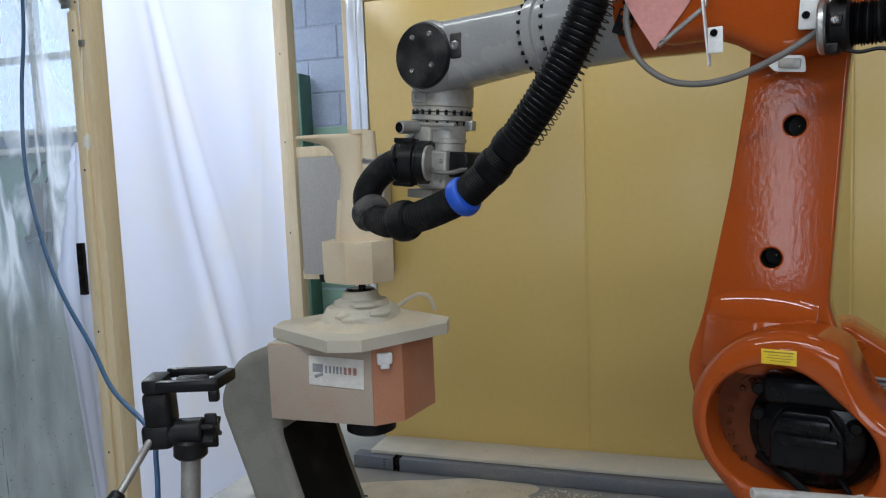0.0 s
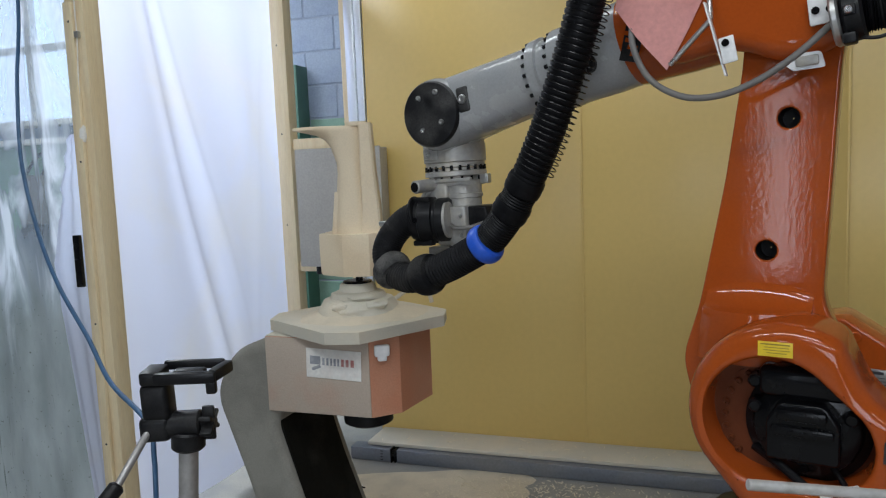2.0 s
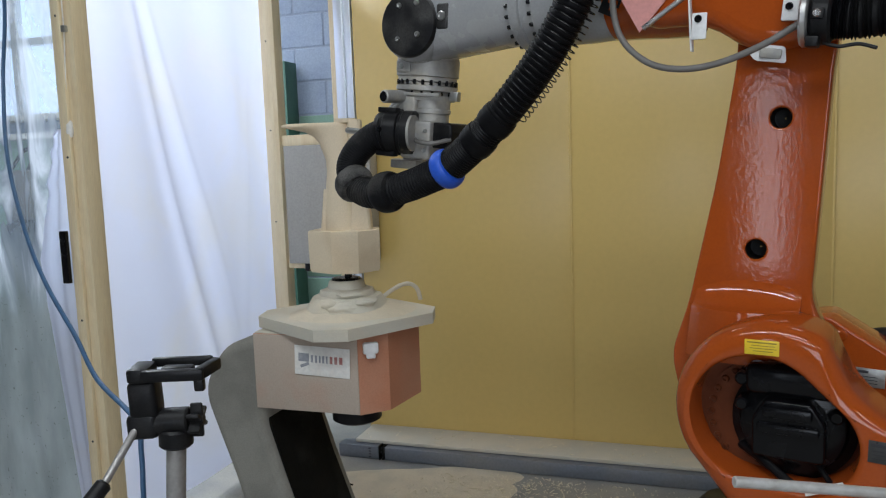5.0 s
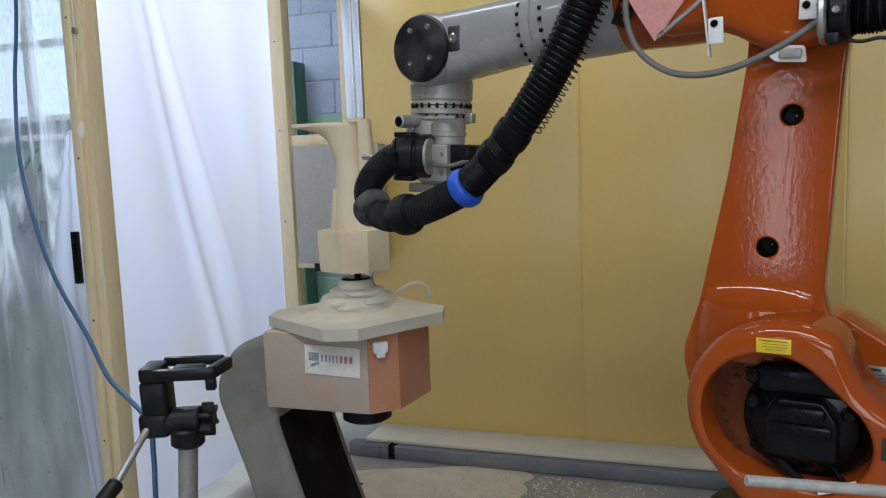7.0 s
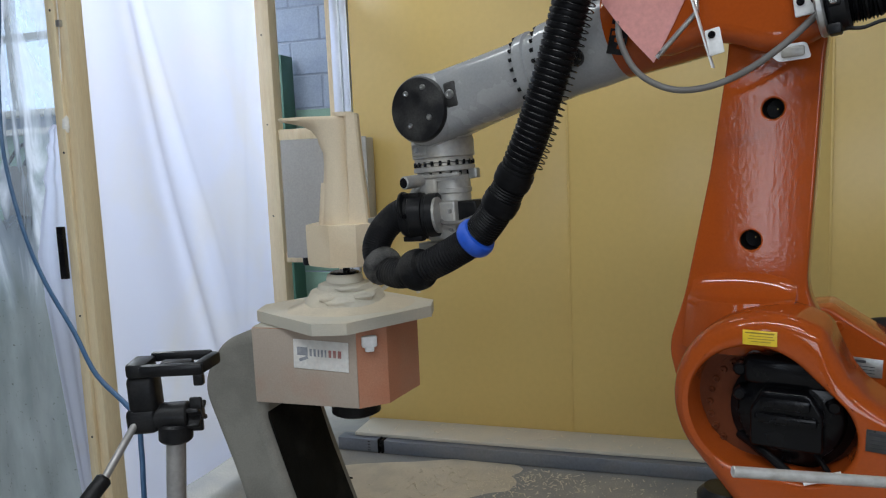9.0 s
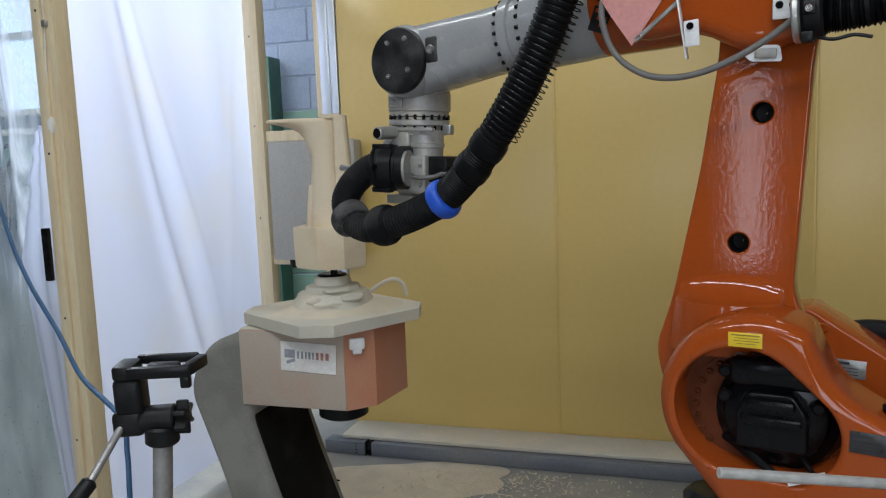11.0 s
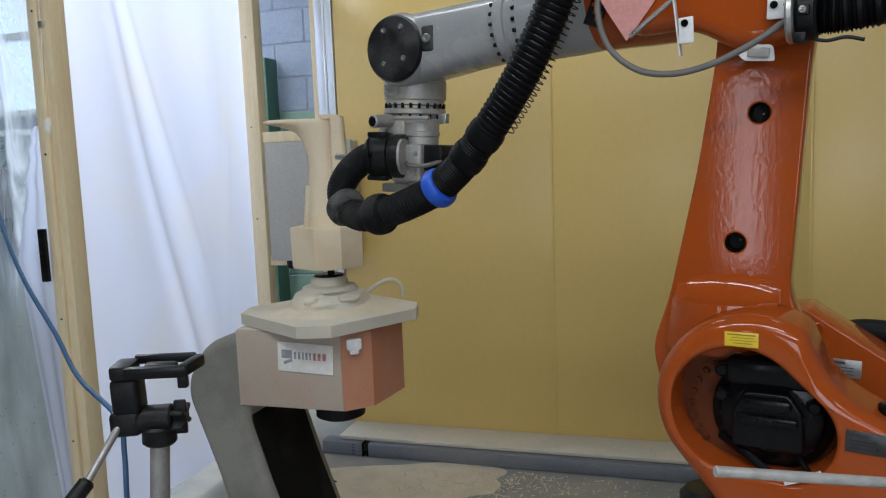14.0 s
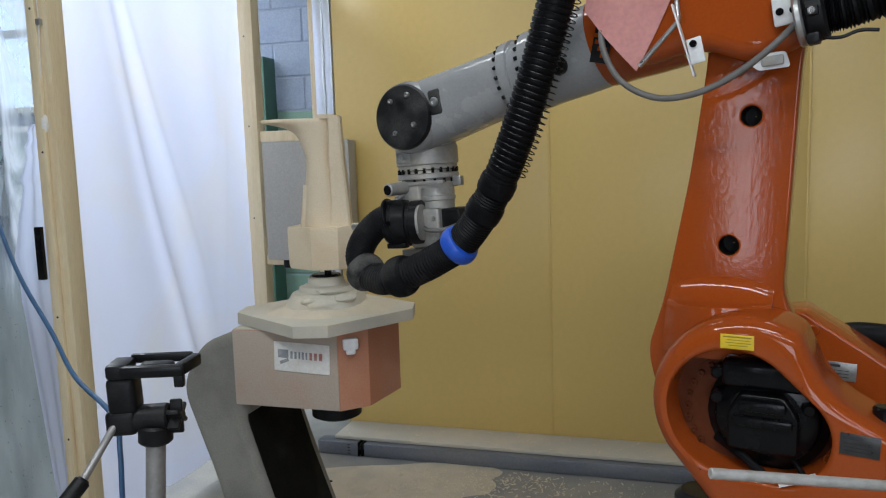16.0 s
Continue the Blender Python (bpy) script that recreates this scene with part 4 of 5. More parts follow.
def build_loose():
    line = smooth_line([(-1.055, 2.0, 2.3), (-1.055, 2.0, 1.786), (-1.068, 1.98, 1.55), (-1.033, 1.9, 1.354), (-0.955, 1.8, 1.18), (-0.868, 1.7, 1.067), (-0.765, 1.6, 0.965),
                        (-0.681, 1.5, 0.895), (-0.552, 1.35, 0.858), (-0.533, 1.32, 0.80), (-0.528, 1.3, 0.70), (-0.53, 1.3, 0.4), (-0.56, 1.3, 0.006), (-0.7, 1.4, 0.005)], 10)
    tagged(part("blue_hose", tube(line, 0.0048, 10), BLUE_CABLE), "dark blue air hose hanging in a slack curve", "hose")
    p = thing("steel_pipe", Matrix(), "scuffed bright steel pipe on a floor stand", "pipe")
    a, d = Vector((0.382, 0.95, 0.874)), Vector((0.243, 0.0, -0.030))
    part("pipe", rod(a, a + 3.2 * d, 0.0075, 20, 0.001), PIPE_STEEL, p)
    e = a + 3.0 * d
    part("stand", rod((e.x, e.y, 0.012), (e.x, e.y, e.z), 0.012, 14), ZINC, p)
    part("foot", rod((e.x, e.y, 0.0), (e.x, e.y, 0.014), 0.11, 28, 0.004), ZINC, p)


# ---- industrial robot ----
# robot space: x along the arm towards the tool, y towards the open side of the cell, z up
ROBOT = pose(0.6214, 1.40, 0, 0, 0, 146.5)
SHOULDER, LINK, FORE = 0.812, 0.85, math.hypot(0.82, 0.145)


def arm(wx, wz):
    """Angles of the link arm and the forearm for a place of the wrist, and the elbow."""
    dx, dz = wx, wz - SHOULDER
    d = math.hypot(dx, dz)
    be = math.atan2(dz, dx) + math.acos((LINK ** 2 + d * d - FORE ** 2) / (2 * LINK * d))
    ex, ez = LINK * math.cos(be), SHOULDER + LINK * math.sin(be)
    return math.degrees(be), math.degrees(math.atan2(wz - ez, wx - ex)), ex, ez


def link_pose(row):
    return pose(0, 0, SHOULDER, 0, 90 - arm(row[1], row[2])[0], 0)


def fore_pose(row):
    _, fo, ex, ez = arm(row[1], row[2])
    return pose(ex, 0, ez, 0, -fo, 0)


def wrist_pose(row):
    return pose(row[1], 0, row[2], 0, -row[3], 0)


def loop_pose(row):
    """The stiff loop of the hose sways a little against the wrist."""
    return pose(0.010 - 0.045 * (row[2] - 1.451), 0, 0.011 - 0.085 * (row[2] - 1.451)) @ wrist_pose(row)


def at_time(t):
    return next(r for r in WRIST if r[0] == t)


def bolt(m, r=0.0045, h=0.004, bm=None):
    return lathe([(r, 0), (r, h * 0.6), (r * 0.8, h), (r * 0.45, h), (r * 0.45, h * 0.4)], m, 12, bm)


FACE = pose(0, 0, 0, -90, 0, 0)      # z axis turned to +y


def build_robot():
    robot = thing("industrial_robot", ROBOT, "orange and grey six-axis industrial robot with scuffed glossy paint", "robot")
    moving = {}
    # foot and turning column
    part("base", lathe([(0.30, 0), (0.30, 0.05), (0.22, 0.08), (0.20, 0.30), (0.25, 0.34), (0.25, 0.40)], pose(-0.35, 0, 0), 40), ORANGE, robot)
    part("turntable", lathe([(0.26, 0.402), (0.26, 0.46), (0.20, 0.50)], pose(-0.35, 0, 0), 40), ORANGE, robot)
    part("foot_motor", rod((0.030, 0.17, 0.30), (0.030, 0.17, 0.70), 0.05, 24, 0.012), BLACK, robot, "black motor beside the column")
    cut = hull((-0.025, 0.868, 0.106), (-0.095, 0.838, 0.080))
    rim = [(-0.045 + 0.155 * math.cos(radians(a)), 0.875 + 0.155 * math.sin(radians(a))) for a in range(-32, 123, 7)]
    rim += [(-0.136, 0.984), (-0.148, 0.958), (-0.162, 0.932), (-0.182, 0.909), (-0.212, 0.889), (-0.250, 0.870), (-0.36, 0.80), (-0.45, 0.70), (-0.45, 0.44), (-0.28, 0.44), (-0.14, 0.52)]
    shell = eye_profile(rim, cut, (-0.055, 0.85), 0.104, 0.235, 0.030)
    part("shoulder_housing", shell, ORANGE, robot, "thick rounded orange housing with an open eye")
    rear = rounded([(0.04, 0.95), (-0.075, 0.991), (-0.105, 0.994), (-0.242, 0.908), (-0.62, 0.67), (-0.62, 0.46), (0.02, 0.46)], 0.007)
    side = part("column_side", profile(rear, -0.16, -0.035, (), 0.010), ORANGE, robot)
    part("column_core", span(-0.58, -0.14, -0.03, 0.10, 0.46, 0.78, 0.02), ORANGE, robot)
    # floor, ring and bolts of the eye: shade of the recess put into the colour
    part("eye_floor", profile(hull((-0.03, 0.862, 0.128), (-0.095, 0.835, 0.100)), 0.1485, 0.1495), SHADED_ORANGE, robot, "inside of the housing, orange with shade painted in")
    # motor flange in the eye, bolts round it
    mo = part("shoulder_motor", lathe([(0.098, 0), (0.098, 0.010), (0.085, 0.014), (0.080, 0.03), (0.06, 0.036)], pose(-0.072, 0.150, 0.850) @ FACE, 40), DARK_METAL, robot, "glossy black motor inside the eye")
    part("motor_cap", box(0.135, 0.05, 0.050, pose(-0.070, 0.182, 0.928), 0.012, 3), DARK_METAL, mo)
    part("plug_box", profile(rounded([(-0.125, 0.80), (-0.125, 0.865), (-0.105, 0.897), (-0.035, 0.897), (-0.015, 0.865), (-0.015, 0.80)], 0.008), 0.165, 0.210, (), 0.005), DARK_METAL, mo)
    part("plug_lid", box(0.074, 0.016, 0.020, pose(-0.07, 0.2145, 0.880), 0.005), DARK_METAL, mo)
    part("plug_lid", box(0.094, 0.012, 0.016, pose(-0.07, 0.2130, 0.852), 0.004), DARK_METAL, mo)
    for x, z in ((-0.145, 0.925), (0.004, 0.925), (-0.140, 0.878), (0.004, 0.882)):
        part("motor_bolt", rod((x, 0.15, z), (x, 0.200, z), 0.011, 14, 0.003), DARK_METAL, mo)
    part("bearing_ring", lathe([(0.080, 0), (0.102, 0), (0.102, 0.006), (0.080, 0.006)], pose(-0.030, 0.150, 0.850) @ FACE, 56), SHADED_ORANGE, robot, "bearing ring, orange with shade painted in")
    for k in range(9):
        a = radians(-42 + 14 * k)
        part("flange_bolt", bolt(pose(-0.030 + 0.091 * math.cos(a), 0.1565, 0.850 + 0.091 * math.sin(a)) @ FACE, 0.0062, 0.008), SHADED_ORANGE, robot)
    bm = tube(smooth_line([(0.01, 0.165, 0.80), (-0.04, 0.20, 0.785), (-0.09, 0.20, 0.748), (-0.13, 0.17, 0.72)]), 0.0075, 10)
    part("motor_cable", bm, RUBBER, robot, "black cable inside the eye")
    part("motor_cable", tube(smooth_line([(-0.10, 0.17, 0.80), (-0.13, 0.19, 0.77), (-0.15, 0.19, 0.735)]), 0.005, 8), RUBBER, robot)
    bm = box(0.060, 0.002, 0.012, pose(-0.128, 0.2375, 0.774, 0, 22, 0), 0.0006)
    part("paper_strip", bm, PAPER, robot, "white strip of paper at the rim of the eye")
    # labels on the housing
    yl = part("warning_label", box(0.052, 0.0015, 0.024, pose(-0.034, 0.2365, 0.9905), 0.0003), YELLOW_LABEL, robot, "yellow warning label")
    yl2 = box(0.044, 0.0008, 0.002, pose(-0.034, 0.2376, 0.9985), 0)
    for k, w in enumerate((0.036, 0.04, 0.03)):
        box(w, 0.0008, 0.0010, pose(-0.036, 0.2376, 0.9935 - 0.0045 * k), 0, bm=yl2)
    part("print_bar", yl2, BROWN_INK, yl)
    for x, z, w, y, material in ((-0.165, 0.888, 0.062, -0.0335, NAMEPLATE), (-0.214, 0.846, 0.055, 0.2365, NAMEPLATE_DARK)):
        np_ = part("name_plate", box(w, 0.002, 0.034, pose(x, y, z, 0, -2, 0), 0.0005), material, robot, "scratched metal name plate")
        bars = box(w * 0.5, 0.0008, 0.005, pose(x + w * 0.18, y + 0.0016, z + 0.011, 0, -2, 0), 0)
        for k in range(3):
            box(w * 0.7, 0.0008, 0.0012, pose(x + 0.003, y + 0.0016, z + 0.002 - 0.006 * k, 0, -2, 0), 0, bm=bars)
        part("print_bar", bars, INK, np_)
    part("cap_screw", bolt(pose(-0.124, -0.0345, 0.962) @ FACE, 0.010, 0.006), ORANGE, side)
    part("cap", rod((-0.245, 0.17, 0.82), (-0.245, 0.17, 0.893), 0.018, 18, 0.004), DARK_METAL, robot, "dark filler cap")
    part("rear_hose", tube(smooth_line([(-0.13, -0.22, 0.905), (-0.21, -0.21, 0.920), (-0.33, -0.2, 0.905), (-0.6, -0.2, 0.83)]), 0.028, 16), RUBBER, robot, "black hose behind the column")

    # link arm, shape given for the first moment
    ref = link_pose(WRIST[0])
    out = [(0.030, 1.60), (0.039, 1.452), (0.070, 1.258), (0.118, 1.03), (0.150, 0.93), (0.12, 0.80), (-0.10, 0.80), (-0.125, 0.96), (-0.086, 1.045),
           (-0.100, 1.254), (-0.112, 1.436), (-0.135, 1.60)]
    holes = [circle(-0.034, 1.358, 0.0175, 24), circle(0.003, 1.132, 0.0175, 24)]
    link = part("link_arm", profile(rounded(out, 0.03), 0.045, 0.10, holes, 0.008, 3), ORANGE, robot, "long tapered orange link arm", ref=ref)
    # black inserts put the shade inside the two bores into colour
    for x, z in ((-0.034, 1.358), (0.003, 1.132)):
        part("hole_lining", lathe([(0.0174, 0), (0.0174, 0.048), (0.001, 0.049)], pose(x, 0.098, z, 90, 0, 0), 24, cap=False), RUBBER, link, "bore coloured black as shade", ref=ref)
    arc = [(0.099 + 0.052 * (1 - math.cos(radians(a))), 1.085 - 0.052 * math.sin(radians(a))) for a in range(0, 91, 10)]
    curve = [(0.094, 1.088), *arc, (0.165, 1.030), (0.168, 1.015), (0.168, 0.94), (0.094, 0.94)]
    loops = []
    for i in range(13):
        f = i / 12
        k = math.sin(math.pi * (0.06 + 0.88 * f)) ** 0.5
        loops.append([(0.106 - 0.178 * f + (0.03 - 0.02 * f) * (1.03 - z) * 4, 0.094 + (y - 0.094) * k, z) for y, z in curve])
    part("link_foot", loft(loops), ORANGE, link, "hollow curve at the foot of the link arm", ref=ref, angle=60)
    moving["link"] = link

    # forearm, shape given for the moment 1.5 s
    row = at_time(1.5)
    ref = fore_pose(row)
    cast = [(0.185, 1.466), (0.070, 1.484), (0.028, 1.476), (-0.015, 1.452), (-0.075, 1.447), (-0.125, 1.478), (-0.42, 1.53), (-0.42, 1.74), (-0.06, 1.80), (0.12, 1.74), (0.205, 1.64)]
    fore = part("forearm", profile(rounded(cast, 0.05, 2), 0.106, 0.165, (), 0.040, 7), ORANGE, robot, "orange elbow casting of the forearm", ref=ref, angle=60)
    part("elbow_root", profile(rounded([(0.19, 1.475), (0.075, 1.495), (0.08, 1.70), (0.21, 1.63)], 0.02), 0.0, 0.1045, (), 0.006, 3), ORANGE, fore, ref=ref)
    moving["forearm"] = fore
    # grey tube with its two bolted flanges
    a, b = Vector((0.69, 0.045, 1.452)), Vector((0.268, 0.06, 1.534))
    m = aim(b, a)
    L = (a - b).length
    part("forearm_tube", lathe([(0.083, -0.02), (0.083, 0.03), (0.080, 0.10), (0.081, 0.112), (0.081, 0.128), (0.074, 0.13), (0.072, 0.158), (0.078, 0.16), (0.078, 0.180), (0.062, 0.182), (0.060, 0.21)], m, 44), GREY_PAINT, fore, "grey forearm tube", ref=ref)
    part("elbow_cone", lathe([(0.0838, -0.018), (0.0850, -0.022), (0.0880, -0.07), (0.0925, -0.115), (0.0960, -0.17)], m, 48), ORANGE, fore, "orange cone between casting and grey tube", ref=ref)
    for ring_z, ring_r in ((0.130, 0.0765), (0.1815, 0.0735)):
        for k in range(22):
            t = 2 * math.pi * k / 22
            part("flange_bolt", rod(m @ Vector((ring_r * math.cos(t), ring_r * math.sin(t), ring_z - 0.002)), m @ Vector((ring_r * math.cos(t), ring_r * math.sin(t), ring_z + 0.007)), 0.0042, 8), DARK_METAL, fore, ref=ref)
    part("side_plug", rod((0.313, 0.126, 1.500), (0.313, 0.148, 1.500), 0.017, 20, 0.004), BLACK, fore, "black plug", ref=ref)
    # fork towards the wrist
    e0, e1 = Vector((0.452, 0.048, 1.500)), Vector((0.69, 0.042, 1.451))
    way = (e1 - e0).normalized()
    up = Vector((0, 1, 0)).cross(way) * -1
    loops = []
    for j in range(13):
        f = j / 12
        c, hy, hz, pw = e0 + (e1 - e0) * f, 0.071, 0.0685 + 0.009 * f ** 1.5, 2.2 + 1.0 * f
        ring = []
        for i in range(44):
            a = 2 * math.pi * i / 44
            co, si = math.cos(a), math.sin(a)
            ring.append(c + Vector((0, 1, 0)) * math.copysign(abs(co) ** (2 / pw), co) * hy + up * math.copysign(abs(si) ** (2 / pw), si) * hz)
        loops.append(ring)
    part("wrist_fork", loft(loops), GREY_PAINT, fore, "grey wrist housing", ref=ref)
    part("wrist_drum", lathe([(0.060, 0), (0.074, 0.006), (0.079, 0.020), (0.079, 0.125), (0.076, 0.137), (0.070, 0.145)], pose(0.69, -0.033, 1.451) @ FACE, 48), GREY_PAINT, fore, "grey round wrist drum", ref=ref)
    disc = lathe([(0.0715, 0), (0.0715, 0.006), (0.068, 0.011), (0.05, 0.0145), (0.0, 0.016)], pose(0.69, 0.111, 1.451) @ FACE, 48, cap=False)
    cover = part("wrist_cover", disc, BLACK_DISC, fore, "round black cover", ref=ref)
    for x, z in ((0.0235, 0.036), (-0.0215, 0.045), (-0.0320, -0.020), (0.0175, -0.034)):
        part("cover_bolt", bolt(pose(0.69 - x * -1, 0.1245, 1.451 + z) @ FACE, 0.0062, 0.006), STEEL, cover, "bright bolt", ref=ref)
    bm = box(0.030, 0.012, 0.054, pose(0.607, 0.112, 1.473, 0, 6, 0), 0.0055, 3)
    bevel(bm, 0.004, 3, 60)
    pl_ = part("grease_plate", bm, BLACK_DISC, fore, "small dark recess plate", ref=ref)
    part("grease_screw", bolt(pose(0.607, 0.118, 1.473) @ FACE, 0.010, 0.006), STEEL, pl_, ref=ref)
    near = pose(0.033, 0, 0.020) @ ref
    gland = pose(0.030, 0, 0.020) @ ref
    lug = pose(0.024, 0, 0.017) @ ref
    # cover plate with dark marks, bracket, papers and cable on the casting
    mk = part("mark_plate", box(0.034, 0.002, 0.062, pose(0.256, 0.1510, 1.540, 0, -16, 0), 0.0005), BLACK, fore, "black name strip", ref=near)
    bars = bmesh.new()
    for k in range(4):
        box(0.018, 0.001, 0.0075, pose(0.256 + 0.0035 * (k - 1.5), 0.1525, 1.540 + 0.013 * (k - 1.5), 0, -16, 0), 0, bm=bars)
    part("print_bar", bars, ORANGE, mk, ref=near)
    pts = [(0.262, 1.640), (0.272, 1.600), (0.235, 1.545), (0.190, 1.482), (0.150, 1.545), (0.118, 1.600), (0.120, 1.660), (0.20, 1.70)]
    bm = profile(pts, 0.172, 0.1732)
    bmesh.ops.subdivide_edges(bm, edges=bm.edges[:], cuts=3, use_grid_fill=True)
    for v in bm.verts:
        v.co.y += 0.012 * math.sin((v.co.x - 0.19) * 30 + (v.co.z - 1.5) * 9) + 0.02 * max(0, (v.co.z - 1.5)) / 0.2
    part("pink_sheet", bm, PINK, fore, "folded pink paper tied to the arm", ref=near)
    bm = box(0.0032, 0.014, 0.125, pose(0.098, 0.205, 1.515, 0, 13, 0), 0.001)
    box(0.024, 0.004, 0.042, pose(0.077, 0.216, 1.494, 0, 8, 0), 0.005, bm=bm)
    br = part("angle_bracket", bm, WHITE_METAL, fore, "bent white metal bracket", ref=near)
    part("bracket_screw", bolt(pose(0.080, 0.2180, 1.505) @ FACE, 0.006, 0.004), DARK_METAL, br, ref=near)
    bm = rod((0.180, 0.185, 1.488), (0.108, 0.190, 1.550), 0.0045, 12)
    rod((0.108, 0.190, 1.550), (0.112, 0.175, 1.600), 0.0045, 12, bm=bm)
    part("hook_rod", bm, STEEL, fore, "bent steel rod", ref=near)
    part("signal_cable", tube(smooth_line([(0.240, 0.168, 1.60), (0.243, 0.185, 1.535), (0.215, 0.19, 1.470), (0.160, 0.195, 1.432), (0.100, 0.2, 1.425), (0.040, 0.2, 1.440), (-0.02, 0.2, 1.472), (-0.070, 0.19, 1.512)], 8), 0.0055, 12), GREY_CABLE, fore, "thin grey cable hanging in a bow", ref=near)
    eye = part("lug_plate", profile(rounded([(-0.066, 1.448), (-0.060, 1.474), (-0.024, 1.474), (-0.004, 1.461), (-0.018, 1.448)], 0.006), 0.1665, 0.169, (), 0.0006), WHITE_METAL, fore, "white metal lug plate", ref=lug)
    part("lug_bolt", box(0.034, 0.006, 0.016, pose(-0.040, 0.1715, 1.461), 0.005), DUSTY_STEEL, eye, ref=lug)
    # gland plate and dark conduit
    gp = part("gland_plate", box(0.046, 0.006, 0.050, pose(-0.062, 0.180, 1.540, 0, 4, 0), 0.003), WHITE_METAL, fore, "white gland plate", ref=gland)
    for x in (-0.050, -0.070):
        part("plate_bolt", bolt(pose(x, 0.1835, 1.536) @ FACE, 0.006, 0.004), DARK_METAL, gp, ref=gland)
    g0, g1 = Vector((-0.074, 0.20, 1.515)), Vector((-0.115, 0.20, 1.520))
    part("gland_ring", rod(g0, g0 + (g1 - g0) * 0.3, 0.042, 28, 0.003), STEEL, fore, "bright steel ring", ref=gland)
    bm = rod(g0 + (g1 - g0) * 0.35, g0 + (g1 - g0) * 1.05, 0.040, 12, 0.004)
    part("gland_nut", bm, BLACK, fore, "black ribbed nut", ref=gland)
    for z in (1.560, 1.520, 1.480):
        part("clamp_block", box(0.018, 0.030, 0.016, pose(-0.100, 0.228, z, 0, 4, 0), 0.003), BLACK, fore, ref=gland)
    part("clamp_screw", bolt(pose(-0.100, 0.2435, 1.520) @ FACE, 0.006, 0.004), STEEL, fore, ref=gland)
    part("cable_tie", tube(smooth_line([(-0.112, 0.21, 1.482), (-0.135, 0.215, 1.478), (-0.160, 0.21, 1.484), (-0.185, 0.212, 1.480)]), 0.003, 6), BLACK, fore, ref=gland)
    line = smooth_line([g1, (-0.16, 0.20, 1.525), (-0.24, 0.2, 1.545), (-0.34, 0.18, 1.60), (-0.42, 0.14, 1.68)], 24)
    part("conduit", tube(line, lambda f: 0.031 + 0.003 * math.sin(f * 260), 20), RUBBER, fore, "black corrugated conduit", ref=gland)

    # hand with milling spindle, shape given for 1.5 s
    ref = wrist_pose(row)
    cx, cz = 0.703, row[2]
    tool_body = part("wrist_body", lathe([(0.060, 0.03), (0.067, -0.045), (0.070, -0.060), (0.072, -0.066), (0.072, -0.104), (0.068, -0.106), (0.068, -0.116)], pose(cx, 0.01, cz), 44), DUSTY_STEEL, robot, "grey dusty tool flange", ref=ref)
    moving["wrist"] = tool_body
    for k in range(22):
        t = 2 * math.pi * k / 22
        x, y = cx + 0.067 * math.cos(t), 0.01 + 0.067 * math.sin(t)
        part("flange_bolt", rod((x, y, cz - 0.124), (x, y, cz - 0.113), 0.0036, 8), DARK_METAL, tool_body, ref=ref)
    part("tool_flange", lathe([(0.064, -0.118), (0.064, -0.124), (0.071, -0.126), (0.071, -0.136), (0.060, -0.138), (0.060, -0.146), (0.066, -0.148), (0.066, -0.158), (0.052, -0.160)], pose(cx, 0.01, cz), 40), DUSTY_STEEL, tool_body, ref=ref)
    gb = part("grease_box", box(0.040, 0.018, 0.026, pose(cx + 0.018, 0.076, cz - 0.086), 0.004), DUSTY_STEEL, tool_body, ref=ref)
    part("grease_screw", bolt(pose(cx + 0.024, 0.0845, cz - 0.086) @ FACE, 0.007, 0.004), STEEL, gb, ref=ref)
    part("flange_clip", box(0.022, 0.018, 0.022, pose(cx - 0.084, 0.02, cz - 0.146), 0.003), STEEL, tool_body, "bright steel clip", ref=ref)
    part("clip_bar", box(0.10, 0.012, 0.008, pose(cx - 0.03, 0.076, cz - 0.146), 0.002), DUSTY_STEEL, tool_body, ref=ref)
    part("air_nozzle", rod((cx + 0.036, 0.128, cz - 0.156), (cx + 0.022, 0.06, cz - 0.152), 0.0145, 20, 0.002), DUSTY_STEEL, tool_body, "dusty pipe nozzle", ref=ref)
    # dark disc on the solid rod stands in for the shade in an open mouth
    part("nozzle_mouth", rod((cx + 0.0362, 0.1290, cz - 0.156), (cx + 0.036, 0.1278, cz - 0.156), 0.0112, 16), DARK_METAL, tool_body, ref=ref)
    part("side_body", box(0.070, 0.055, 0.060, pose(cx + 0.020, 0.050, cz - 0.172, 0, 0, 0), 0.008, 3), DUSTY_STEEL, tool_body, ref=ref)
    part("neck", lathe([(0.040, -0.158), (0.040, -0.176), (0.042, -0.177), (0.042, -0.186), (0.039, -0.187), (0.039, -0.205), (0.044, -0.208)], pose(cx - 0.032, 0.03, cz), 36), DUSTY_STEEL, tool_body, "turned steel neck", ref=ref)
    part("spindle_case", box(0.078, 0.085, 0.085, pose(cx - 0.030, 0.05, cz - 0.246), 0.006, 3), DUSTY_STEEL, tool_body, "silver spindle case", ref=ref)
    part("spindle_side", profile([(cx - 0.064, cz - 0.205), (cx - 0.112, cz - 0.205), (cx - 0.118, cz - 0.225), (cx - 0.100, cz - 0.262), (cx - 0.064, cz - 0.262)], 0.0, 0.078, (), 0.005), BLACK, tool_body, "black side block", ref=ref)
    part("foot_plate", box(0.072, 0.07, 0.020, pose(cx + 0.018, 0.03, cz - 0.306), 0.003), DUSTY_STEEL, tool_body, ref=ref)
    part("foot_block", box(0.055, 0.05, 0.022, pose(cx + 0.006, 0.02, cz - 0.287), 0.003), DUSTY_STEEL, tool_body, ref=ref)
